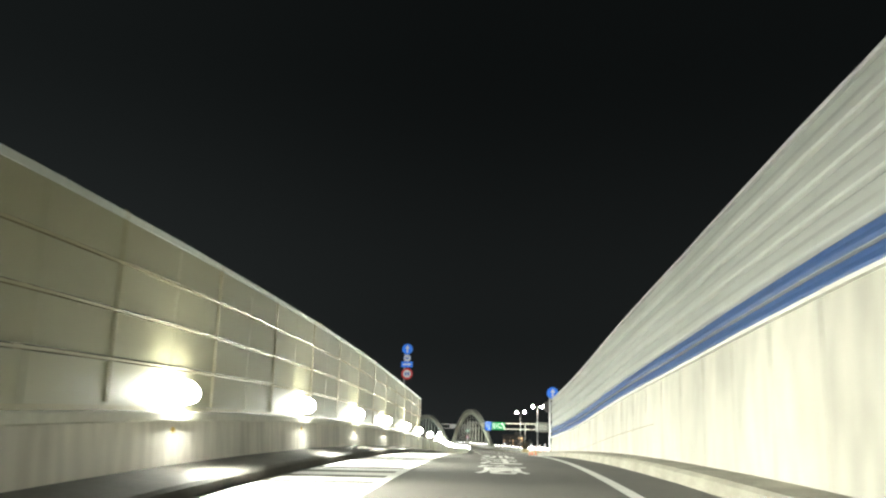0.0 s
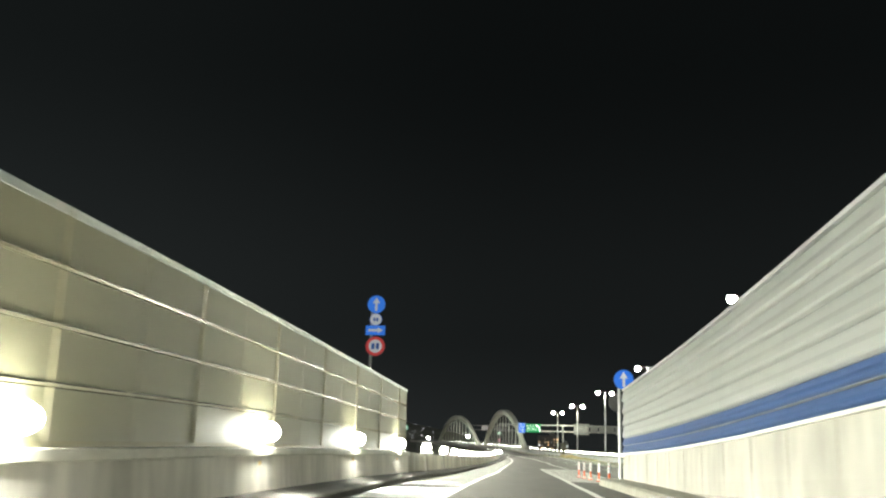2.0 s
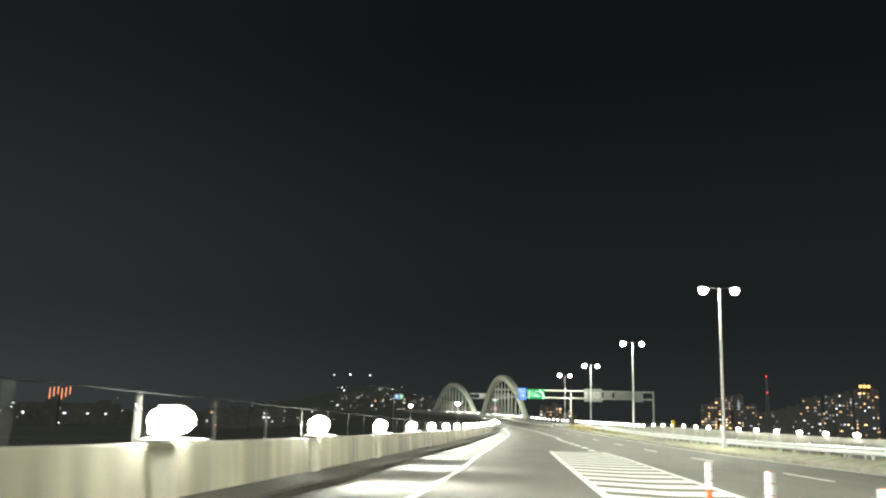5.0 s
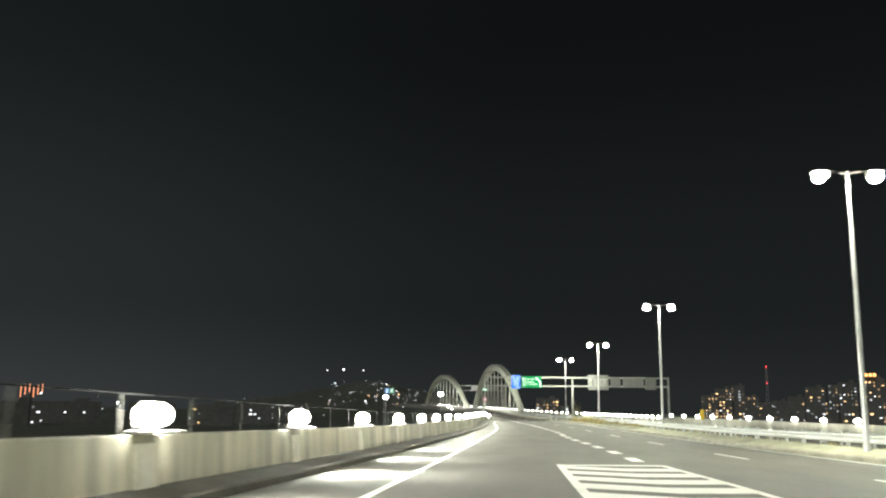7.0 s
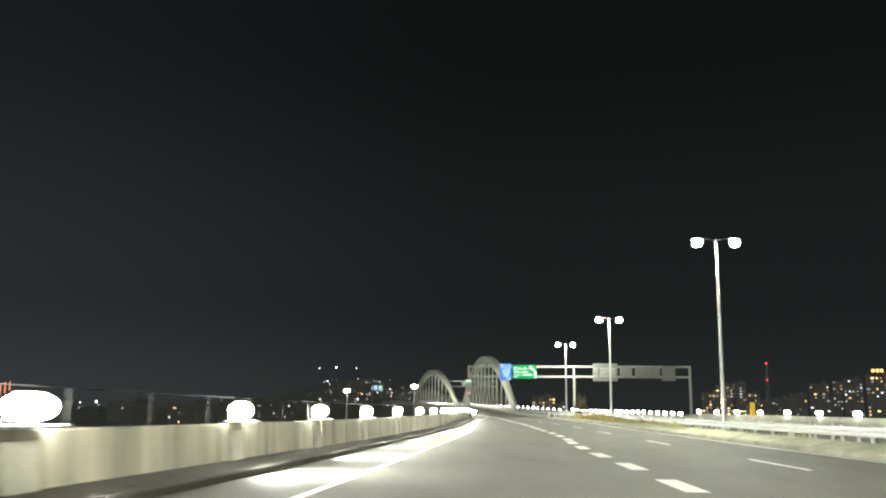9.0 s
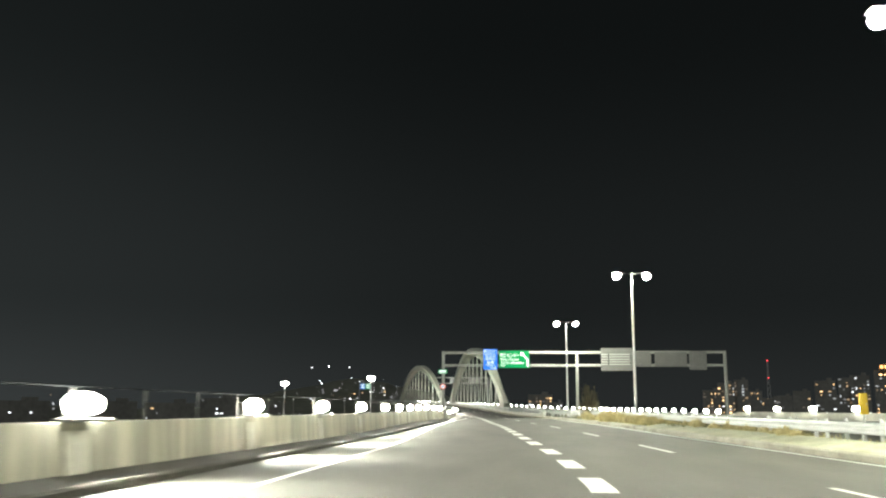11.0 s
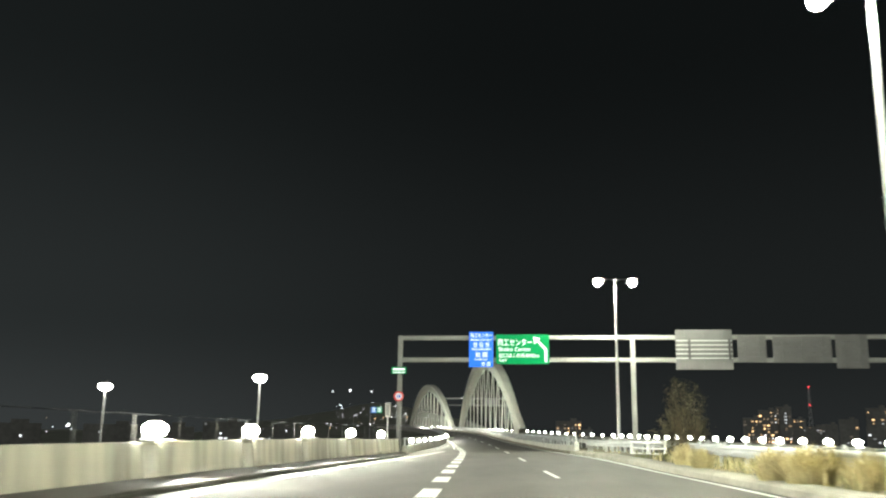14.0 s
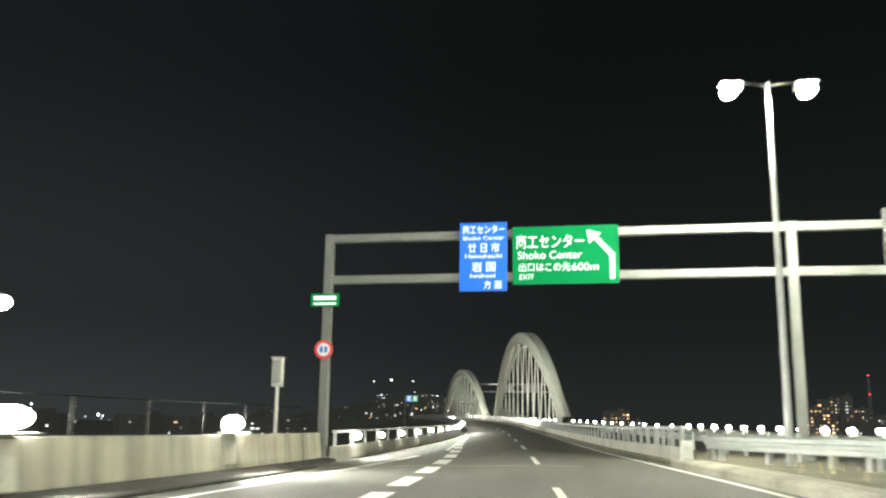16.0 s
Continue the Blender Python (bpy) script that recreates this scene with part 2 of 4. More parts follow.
parapet_x = stable((-40, -2.1), (20, -3.28), (50, -3.88), (71, -4.22), (82, -4.25), (97, -4.77), (113, -5.5), (127, -5.85), (141, -6.15), (160, -6.42), (180, -6.75), (195, -7.08), (205, -7.6), (215, -8.27), (225, -8.83), (235, -9.15), (245, -9.45), (259, -10.15), (264, -10.45))
parapet_top = stable((-40, 0.99), (72, 0.99), (84, 0.94), (110, 0.98), (150, 1.0), (190, 0.98), (210, 0.92), (228, 0.96), (237, 0.95), (245, 0.86), (253, 0.78), (259, 0.74))
left_line = stable((-40, -0.3), (20, -0.6), (41, -0.92), (60, -1.35), (80, -1.85), (100, -2.25), (115, -2.8), (130, -3.2), (161, -3.85), (185, -4.35), (200, -5.15), (224, -6.75), (240, -7.45), (256, -7.7), (264, -7.75))
right_wall_x = lambda y: 3.7 + 0.03 * (70.7 - y)
gore_left = stable((-40, 3.5), (20, 3.05), (41, 2.82), (62, 2.24), (71, 1.95), (81, 1.72), (118, 0.72), (127, 0.5))
gore_right = stable((71, 4.5), (82, 4.2), (117, 3.97), (127.5, 3.5))
lane_line = lambda y: edge(y) - 3.38
merge_line = stable((129, 3.1), (138, 2.9), (144.5, 2.6), (150.5, 2.3), (156, 1.95), (162, 1.65), (168, 1.45), (171, 1.43), (178, 1.1), (182.6, 0.8), (188.3, 0.33), (200, -0.6), (213.2, -1.65), (224.2, -2.63), (230, -3.19), (248.3, -4.88), (257.6, -5.83), (262, -6.36), (300, edge(300) - 6.5))
rail_curve = stable((252, -9.35), (256, -9.55), (259, -9.7), (262, -9.86), (266, -10.1), (271, -10.38), (278, -10.72), (285, -11.15), (300, edge(300) - 7.2))
bridge_rail_x = lambda y: rail_curve(y) if y < 300 else edge(y) - 7.2


bump_table = stable((-40, 0), (195, 0), (210, 0.05), (225, 0.10), (243, 0.13), (256, 0.02), (270, -0.10), (290, -0.15), (320, -0.15), (345, 0), (700, 0))
edge_z = lambda y: road_z(y) + bump_table(y)    # the banked outer side of the bend


fall = stable((-40, 0), (225, 0), (240, 0.06), (250, 0.16), (258, 0.22), (300, 0.22), (330, 0.12), (360, 0), (700, 0))
left_z = lambda y: road_z(y) - fall(y)          # the inner side of the bend lies lower


def road_left(y):
    return parapet_x(y) - 0.1 if y < 259 else bridge_rail_x(y) - 0.3


def surf(x, y):
    """The height of the carriageway left of its outer lane."""
    mid, lo = edge(y) - 3.3, road_left(y)
    u = min(1, max(0, (mid - x) / (mid - lo)))
    return road_z(y) - fall(y) * (0.7 * u if u < 0.5 else 0.35 + 1.3 * (u - 0.5))


def heading(f, y):
    return (f(y + 0.5) - f(y - 0.5)) / 1.0


# ---------------------------------------------------------------- mesh helpers
def part(name, bm, mat, parent=None, label=""):
    me = bpy.data.meshes.new(name)
    bm.normal_update()
    bm.to_mesh(me)
    bm.free()
    if mat:
        me.materials.append(mat)
    ob = new(name, me)
    if parent:
        ob.parent = parent
    if label:
        ob["label"] = label
    return ob


def thing(name, m, label, category, group="", kind=""):
    ob = new(name)
    ob.matrix_basis = m
    ob.empty_display_size = 0.2
    return tagged(ob, label, category, group, kind)


def box(bm, c, s, m=None, bevel=0.0):
    r = bmesh.ops.create_cube(bm, size=1.0)
    vs = r["verts"]
    bmesh.ops.scale(bm, vec=s, verts=vs)
    if bevel:
        es = list({e for v in vs for e in v.link_edges})
        r = bmesh.ops.bevel(bm, geom=es, offset=bevel, segments=2, affect="EDGES", profile=0.6)
        vs = list({v for f in r["faces"] for v in f.verts} | {v for v in vs if v.is_valid})
    bmesh.ops.translate(bm, vec=c, verts=vs)
    if m:
        bmesh.ops.transform(bm, matrix=m, verts=vs)
    return vs


def tube(bm, a, b, r0, r1=None, seg=10):
    a, b = Vector(a), Vector(b)
    r1 = r0 if r1 is None else r1
    d = b - a
    r = bmesh.ops.create_cone(bm, cap_ends=True, segments=seg, radius1=r0, radius2=r1, depth=d.length)
    m = Matrix.Translation((a + b) / 2) @ d.to_track_quat("Z", "Y").to_matrix().to_4x4()
    bmesh.ops.transform(bm, matrix=m, verts=r["verts"])
    return r["verts"]


def sweep(profile, fx, y0, y1, step=2.0, fz=road_z, closed=True, bm=None):
    """Draws a section of (across, up) points along the plan line fx from y0 to y1."""
    bm = bm or bmesh.new()
    n = max(1, int(round((y1 - y0) / step)))
    rings = []
    for i in range(n + 1):
        y = y0 + (y1 - y0) * i / n
        k = heading(fx, y)
        q = 1 / math.hypot(1, k)
        sec = profile(y) if callable(profile) else profile
        rings.append([bm.verts.new((fx(y) + o * q, y - o * k * q, fz(y) + h)) for o, h in sec])
    c = len(rings[0])
    for a, b in zip(rings, rings[1:]):
        for j in range(c if closed else c - 1):
            bm.faces.new((a[j], a[(j + 1) % c], b[(j + 1) % c], b[j]))
    if closed and c > 2:
        bm.faces.new(rings[0][::-1])
        bm.faces.new(rings[-1])
    bmesh.ops.recalc_face_normals(bm, faces=bm.faces)
    return bm


def rect(o0, o1, h0, h1):
    return [(o0, h0), (o1, h0), (o1, h1), (o0, h1)]


def place(fx, y, o=0.0, h=0.0):
    """A frame on a plan line: x across to the right, y along."""
    k = heading(fx, y)
    return Matrix.Translation((fx(y) + o, y, road_z(y) + h)) @ Matrix.Rotation(-math.atan(k), 4, "Z")


def structure(ob, label, category):
    return tagged(ob, label, category, kind="structure")


# ---------------------------------------------------------------- ground and road
bm = bmesh.new()
bmesh.ops.create_grid(bm, x_segments=40, y_segments=40, size=4200)
for v in bm.verts:
    v.co.z = -7.5
ground = structure(part("ground", bm, LAND), "dark low land below the raised road", "ground")

bm = bmesh.new()
ys = [-40 + 3 * i for i in range(227)]
rows = []
for y in ys:
    lo = road_left(y)
    hi = edge(y) + 0.35
    mid = edge(y) - 3.3
    xs = [lo, (lo + mid) / 2, mid, mid + 1.1, mid + 2.2, mid + 3.3, hi]
    rows.append([bm.verts.new((x, y, surf(x, y) + bump_table(y) * min(1, max(0, (x - mid) / 3.3)))) for x in xs])
for a, b in zip(rows, rows[1:]):
    for j in range(6):
        bm.faces.new((a[j], a[j + 1], b[j + 1], b[j]))
road = structure(part("road", bm, ASPHALT), "grey worn asphalt road surface with painted lines", "road")
mod = road.modifiers.new("thickness", "SOLIDIFY")
mod.thickness, mod.offset = 0.5, -1.0

structure(part("road_opposite", sweep(rect(4.2, 16.4, -0.45, 0.0), edge, -40, 640, 5.0), ASPHALT), "asphalt road surface of the opposite carriageway", "road")

# painted lines
PAINT = 0.004


def line(name, fx, y0, y1, width, label, step=2.0, fz=None):
    fz = fz or (lambda y: surf(fx(y), y) + 0.003)
    bm = sweep([(-width / 2, PAINT), (width / 2, PAINT)], fx, y0, y1, step, fz, closed=False)
    return structure(part(name, bm, ROAD_PAINT), label, "road marking")


line("edge_line_left", left_line, -40, 263, 0.17, "solid white painted edge line on the asphalt")
line("edge_line_bridge", lambda y: edge(y) - 6.75, 268, 620, 0.15, "solid white painted edge line on the bridge road", 4)
line("edge_line_median", edge, 66, 620, 0.16, "solid white painted edge line beside the median", 3, lambda y: edge_z(y) + 0.004)
line("gore_line_left", gore_left, -40, 127, 0.2, "solid white painted line along the merging nose")
line("gore_line_right", gore_right, 73, 127.5, 0.2, "solid white painted line along the merging nose")
lane_starts = [69, 85, 101, 117.2, 133.3, 149.7, 166.1, 182.6, 196.9, 212.2, 226.8, 242, 256, 268.6, 281] + [295 + 14.5 * i for i in range(20)]
for y in lane_starts:
    dash = sweep([(-0.075, PAINT), (0.075, PAINT)], lane_line, y, y + 5.1, 1.3, closed=False)
    structure(part("lane_dash", dash, ROAD_PAINT), "thin white painted lane dash", "road marking")
dash_row = stable((0, 131.3), (1, 137.9), (2, 144.3), (5, 161.8), (6, 167.1), (7, 171.2), (8, 176.7), (9, 182.4), (10, 188.4), (15, 213.2), (18, 230.1), (22, 248.4), (25, 262.1), (33, 300))
for i in range(33):
    y = dash_row(i)
    dash = sweep([(-0.21, PAINT), (0.21, PAINT)], merge_line, y - 1.45, y + 1.45, 0.725, lambda q: surf(merge_line(q), q) + 0.003, closed=False)
    structure(part("merge_dash", dash, ROAD_PAINT), "broad white painted merging dash", "road marking")

# chevrons inside the merging nose
for i in range(21):
    y0 = 75.6 + i * 2.42
    bm = bmesh.new()
    a, b = gore_left(y0) + 0.05, gore_right(y0) - 0.05
    c = (a + b) / 2 + 0.1
    w = 1.42
    for (xa, ya, xb, yb) in ((a, y0 + 0.9, c, y0), (c, y0, b, y0 + 0.35)):
        bm.faces.new([bm.verts.new((x, yy, road_z(yy) + PAINT)) for x, yy in ((xa, ya), (xb, yb), (xb, yb + w), (xa, ya + w))])
    bmesh.ops.remove_doubles(bm, verts=bm.verts, dist=0.001)
    bmesh.ops.recalc_face_normals(bm, faces=bm.faces)
    structure(part("nose_stripe", bm, ROAD_PAINT), "white painted hatch stripe on the merging nose", "road marking")
bm = bmesh.new()
bm.faces.new([bm.verts.new((x, yy, road_z(yy) + PAINT + 0.002)) for x, yy in ((gore_left(126.6), 126.3), (gore_right(127), 126.9), (gore_right(127), 127.7), (gore_left(126.6), 127.0))])
structure(part("nose_end", bm, ROAD_PAINT), "white painted end of the merging nose", "road marking")

# hatch stripes on the ramp's shoulder
kerb_wide = stable((-40, 0.85), (50, 0.85), (64, 0.55), (76, 0.45), (110, 0.6), (135, 0.72), (160, 0.72), (180, 0.8), (195, 0.95), (210, 1.25), (222, 1.4), (235, 1.28), (245, 1.06), (254, 1.0), (257, 0.75), (259.5, 0.35), (262, 0.3))
kerb_rise = table((-40, 0.27), (150, 0.25), (195, 0.16), (262, 0.16))
kerb_high = table((-40, 0.17), (150, 0.16), (195, 0.115), (262, 0.115))
stripe_row = stable((0, 25.9), (9, 39.5), (10, 41.25), (11, 43.4), (12, 45.9), (13, 48.3), (14, 51.1), (15, 54.6), (16, 58.6), (17, 62.7), (18, 67.0))
for i in range(19):
    wide = 0.3 * (stripe_row(i + 0.5) - stripe_row(i - 0.5))
    y0 = stripe_row(i) - wide
    bm = bmesh.new()
    for j in range(4):
        quad = []
        for u, dv in ((j / 4, 0), ((j + 1) / 4, 0), ((j + 1) / 4, 2 * wide), (j / 4, 2 * wide)):
            a, c = parapet_x(y0) + kerb_wide(y0) + 0.12, left_line(y0) - 0.05
            x = a + (c - a) * u
            yy = y0 + dv + 0.14 * (x + 2)
            quad.append(bm.verts.new((x, yy, road_z(yy) + PAINT + 0.003)))
        bm.faces.new(quad)
    bmesh.ops.remove_doubles(bm, verts=bm.verts, dist=0.001)
    structure(part("shoulder_stripe", bm, ROAD_PAINT), "broad white painted hatch stripe on the shoulder", "road marking")


# painted characters on the ramp, stretched along the road
for body, y0, y1, x0, x1, wide in (("意", 33.3, 37.6, 1.12, 1.03, 1.08), ("注", 38.3, 43.9, 1.02, 0.87, 1.1), ("流", 44.7, 53.4, 0.84, 0.66, 1.14)):
    me = glyph(body, 0.0, 0.016)
    bm = bmesh.new()
    bm.from_mesh(me)
    lo = Vector([min(v.co[k] for v in bm.verts) for k in range(3)])
    hi = Vector([max(v.co[k] for v in bm.verts) for k in range(3)])
    for v in bm.verts:
        u = (v.co.y - lo.y) / (hi.y - lo.y)
        v.co = (x0 + (x1 - x0) * u + ((v.co.x - lo.x) / (hi.x - lo.x) - 0.5) * wide, y0 + (y1 - y0) * u, 0)
    for k in range(1, int((y1 - y0) / 0.75) + 1):
        bmesh.ops.bisect_plane(bm, geom=bm.verts[:] + bm.edges[:] + bm.faces[:], plane_co=(0, y0 + 0.75 * k, 0), plane_no=(0, 1, 0))
    for v in bm.verts:
        v.co.z = road_z(v.co.y) + 0.010
    structure(part("road_lettering", bm, ROAD_PAINT), "worn white painted character on the ramp", "road marking")

# expansion joint
bm = bmesh.new()
rows = []
for i in range(15):
    x = -9.3 + 10.3 * i / 14
    rows.append([bm.verts.new((x, 254.9 + dy + (x + 5) * 0.05, surf(x, 254.9 + dy + (x + 5) * 0.05) + 0.009)) for dy in (0, 0.3)])
for p, q in zip(rows, rows[1:]):
    bm.faces.new((p[0], q[0], q[1], p[1]))
structure(part("expansion_joint", bm, KERB_CONCRETE), "pale concrete expansion joint across the road", "road joint")

# ---------------------------------------------------------------- left parapet, kerb and clear panels
PAR = [(-0.30, -0.5), (0.0, -0.5), (0.0, 0.10), (-0.06, 0.99), (-0.27, 0.99), (-0.30, 0.9)]
ramp_wall = structure(part("wall_ramp", sweep(PAR, parapet_x, -40, 72.4, 2.0), PARAPET_LIT), "stained concrete parapet below the panel screen, in the brighter-lit tone", "parapet")
part("coping", sweep([(-0.29, 0.86), (0.005, 0.86), (0.03, 0.88), (0.03, 0.985), (0.01, 1.0), (-0.29, 1.0)], parapet_x, -40, 72.4, 2.0), COPING, ramp_wall, "pale coping strip")


def open_parapet(y):
    h = parapet_top(y)
    return [(-0.30, -0.5), (0.0, -0.5), (0.0, 0.10), (-0.03, 0.30), (-0.07, h - 0.02), (-0.09, h), (-0.27, h), (-0.30, h - 0.03)]


wall_west = structure(part("wall_west", sweep(open_parapet, parapet_x, 72.45, 258.8, 2.0), PARAPET_DIM), "streaked concrete parapet along the road, in the dimmer tone", "parapet")
kerb_west = structure(part("kerb_west", sweep(lambda y: [(-0.05, -0.1), (kerb_wide(y), -0.1), (kerb_wide(y), kerb_high(y) - 0.04), (kerb_wide(y) - 0.05, kerb_high(y)), (-0.05, kerb_rise(y))], parapet_x, -40, 259.8, 1.0, left_z), DARK_KERB), "dark concrete kerb at the parapet's foot", "kerb")

barrier = structure(new("noise_barrier_west"), "translucent bronze-tinted panel screen in a steel frame on the parapet", "noise barrier")
barrier_x = lambda y: parapet_x(y) - 0.16
screen_top = stable((-40, 3.42), (28, 3.40), (44, 3.41), (61, 3.34), (72.4, 3.31))
bay = 4.0
ends = [72.4 - bay * i for i in range(24)]
for k, y1 in enumerate(ends):
    y0 = y1 - bay
    bm = bmesh.new()
    box(bm, (barrier_x(y1 - 0.05) - 0.07, y1 - 0.05, road_z(y1) + (0.9 + screen_top(y1)) / 2), (0.07, 0.06, screen_top(y1) - 0.9), bevel=0.012)
    part("post", bm, BRONZE, barrier)
    bm = bmesh.new()
    box(bm, (barrier_x(y1 - 2.05) + 0.01, y1 - 2.05, road_z(y1) + (1.0 + screen_top(y1)) / 2), (0.05, 0.035, screen_top(y1) - 1.02), bevel=0.01)
    part("mullion", bm, BRONZE, barrier)
    for r in range(4):
        lo = lambda y, r=r: 1.02 + (screen_top(y) - 1.02) * r / 4
        hi = lambda y, r=r: 1.02 + (screen_top(y) - 1.02) * (r + 1) / 4
        part("pane", sweep(lambda y: rect(-0.008, 0.008, lo(y) + 0.03, hi(y) - 0.03), barrier_x, y0, y1 - 0.02, 2.0), GLASS, barrier)
for r in range(5):
    thick = 0.045 if r in (0, 4) else 0.018
    sec = lambda y, r=r, thick=thick: rect(-0.04, 0.03, 1.02 + (screen_top(y) - 1.02) * r / 4 - thick, 1.02 + (screen_top(y) - 1.02) * r / 4 + thick)
    part("rail", sweep(sec, barrier_x, -23, 72.4, 4.0), GALVANISED if r == 4 else BRONZE, barrier)

# ---------------------------------------------------------------- right wall of the ramp
lift = stable((-40, 3.2), (10, 2.3), (24.7, 1.6), (30.4, 1.3), (35.7, 1.03), (41.8, 0.78), (47, 0.55), (53.6, 0.26), (62, 0.06), (71, 0.0))
wall_z = lambda y: road_z(y) + lift(y)
wall_east = structure(part("wall_east", sweep([(0.0, -4.0), (0.4, -4.0), (0.4, 1.10), (0.03, 1.10), (0.0, 0.4)], right_wall_x, -40, 71, 3.0, wall_z), CONCRETE), "pale stained concrete retaining wall beside the ramp", "retaining wall")
kerb_east = structure(part("kerb_east", sweep([(-0.75, -0.3), (0.02, -0.3), (0.02, 0.27), (-0.62, 0.24), (-0.70, 0.18)], right_wall_x, -40, 72.5, 3.0), KERB_CONCRETE), "pale concrete kerb at the retaining wall's foot", "kerb")
bm = bmesh.new()
for i in range(52):
    y = 69 - i * 2.0
    x = right_wall_x(y)
    box(bm, (x + 0.002, y, (road_z(y) + 0.27 + wall_z(y) + 1.09) / 2), (0.010, 0.02, wall_z(y) + 0.82 - road_z(y)))
part("joint", bm, KERB_CONCRETE, wall_east)
part("joint", sweep(rect(-0.004, 0.02, 0.115, 0.138), right_wall_x, 38, 62, 3.0, wall_z), KERB_CONCRETE, wall_east)

screen_east = structure(new("noise_barrier_east"), "ribbed grey steel noise barrier with a blue band", "noise barrier")
panel_x = lambda y: right_wall_x(y) + 0.06
part("cap", sweep(rect(-0.05, 0.3, 1.10, 1.155), right_wall_x, -40, 71.1, 3.0, wall_z), PANEL_WHITE, screen_east, "white capping strip")
ROWS = [(1.165, 1.405, PANEL_BLUE), (1.425, 1.665, PANEL_BLUE)] + [(1.675 + 0.42 * i, 1.675 + 0.42 * (i + 1) - 0.01, PANEL_GREY) for i in range(4)]
for h0, h1, mat in ROWS:
    d = h1 - h0
    prof = [(0.10, h0), (0.0, h0), (-0.050, h0 + 0.035), (-0.066, h0 + 0.065), (-0.058, h0 + d * 0.42), (-0.030, h0 + d * 0.62), (-0.018, h1 - 0.02), (0.0, h1), (0.10, h1)]
    y1 = 71.0
    while y1 > -30:
        part("panel", sweep(prof, panel_x, y1 - 3.985, y1, 4.0, wall_z), mat, screen_east)
        y1 -= 4.0
part("lip", sweep([(-0.005, 1.406), (-0.075, 1.412), (-0.078, 1.42), (-0.005, 1.424)], panel_x, -40, 71, 4.0, wall_z), PANEL_GREY, screen_east, "pale steel lip between the blue panels")
part("top_rail", sweep(rect(-0.06, 0.12, 3.355, 3.42), panel_x, -40, 71, 4.0, wall_z), GALVANISED, screen_east)
for i in range(28):
    y = 71.05 - 4 * i
    bm = bmesh.new()
    box(bm, (panel_x(y) + 0.18, y, wall_z(y) + 2.3), (0.14, 0.12, 2.2), bevel=0.01)
    part("post", bm, GALVANISED, screen_east)

# ---------------------------------------------------------------- low lamps on the parapets
def low_lamp(side=1, glow=LAMP_GLOW, tray=True, body=None):
    """A lamp on a bracket with a rounded lens that faces +x * side, between a flat visor and a tray."""
    t = thing("parapet_lamp", Matrix.Identity(4), "low white road lamp with a rounded lens on the parapet", "lamp", "low lamps along the parapets")
    bm = bmesh.new()
    box(bm, (-0.075 * side, 0, 0.22), (0.05, 0.36, 0.24), bevel=0.02)
    part("housing", bm, body or PANEL_WHITE, t)
    bm = bmesh.new()
    box(bm, (0.09 * side, 0, 0.452), (0.14, 0.44, 0.014), bevel=0.005)
    part("visor", bm, body or PANEL_WHITE, t)
    bm = bmesh.new()
    bmesh.ops.create_uvsphere(bm, u_segments=24, v_segments=14, radius=1.0)
    for v in bm.verts:
        v.co = [math.copysign(abs(c) ** 0.93, c) * q + o for c, q, o in zip(v.co, (0.19, 0.49, 0.175), (0.11 * side, 0, 0.275))]
    for f in bm.faces:
        f.smooth = True
    part("lens", bm, glow, t)
    if tray:
        bm = bmesh.new()
        box(bm, (0.16 * side, 0, 0.045), (0.52, 0.92, 0.025), bevel=0.008)
        part("tray", bm, PANEL_WHITE, t, "white steel tray")
    for q in (-0.22, 0.22):
        bm = bmesh.new()
        box(bm, (-0.07 * side, q, 0.03), (0.08, 0.06, 0.08))
        part("bracket", bm, GALVANISED, t)
    return t


lamp_l, lamp_open = low_lamp(tray=False), low_lamp()
lamp_ys = [-5, 3.5, 12, 20.2, 28.4, 37.0, 45.3, 53.3, 61.7, 69.6, 77.0, 84.6, 93.0, 102.4, 112.2, 120.8, 129.2, 137.8, 146.0, 153.3, 161.0, 169.3, 178.2, 186.2, 194.0, 202.5, 210.8, 219.5, 226.8, 233.7, 241.6, 250.4]
lamp_l.matrix_basis = place(parapet_x, lamp_ys[0], -0.06, 0.99)
lamp_open.matrix_basis = place(parapet_x, lamp_ys[10], -0.06, parapet_top(lamp_ys[10]))
for y in lamp_ys[1:10] + lamp_ys[11:]:
    copy_thing(lamp_l if y < 72 else lamp_open, place(parapet_x, y, -0.06, parapet_top(y)))
beam = bpy.data.lights.new("parapet_beam", "AREA")
beam.shape, beam.size, beam.size_y = "RECTANGLE", 0.6, 0.12
beam.energy, beam.spread, beam.color = 515.0, radians(136), WHITE
for y in lamp_ys:
    if y > -8:
        m = place(parapet_x, y, 0.275, parapet_top(y) + (0.28 if y < 195 else 0.20))
        new("parapet_beam", beam).matrix_basis = look(m.translation, m @ Vector((4.0, 0, -1.7)))
bridge_beam = beam.copy()
bridge_beam.energy, bridge_beam.size = 120.0, 0.4
for i in range(11):
    y = 261.8 + i * 4.8
    m = place(bridge_rail_x, y, 0.235, 0.84 - fall(y))
    new("bridge_beam", bridge_beam).matrix_basis = look(m.translation, m @ Vector((3.0, 0, -2.0)))
    m = place(bridge_rail_x, y, -0.05, 0.62 - fall(y)) @ Matrix.Diagonal((0.8, 0.62, 0.75, 1))
    if i == 0:
        lamp_b = low_lamp(1, RAIL_GLOW, False, DARK_STEEL)
        lamp_b.matrix_basis = m
    else:
        copy_thing(lamp_b, m)
# lamps spaced out past the last seen one, added to brighten arches and deck
far_fill_beam = beam.copy()
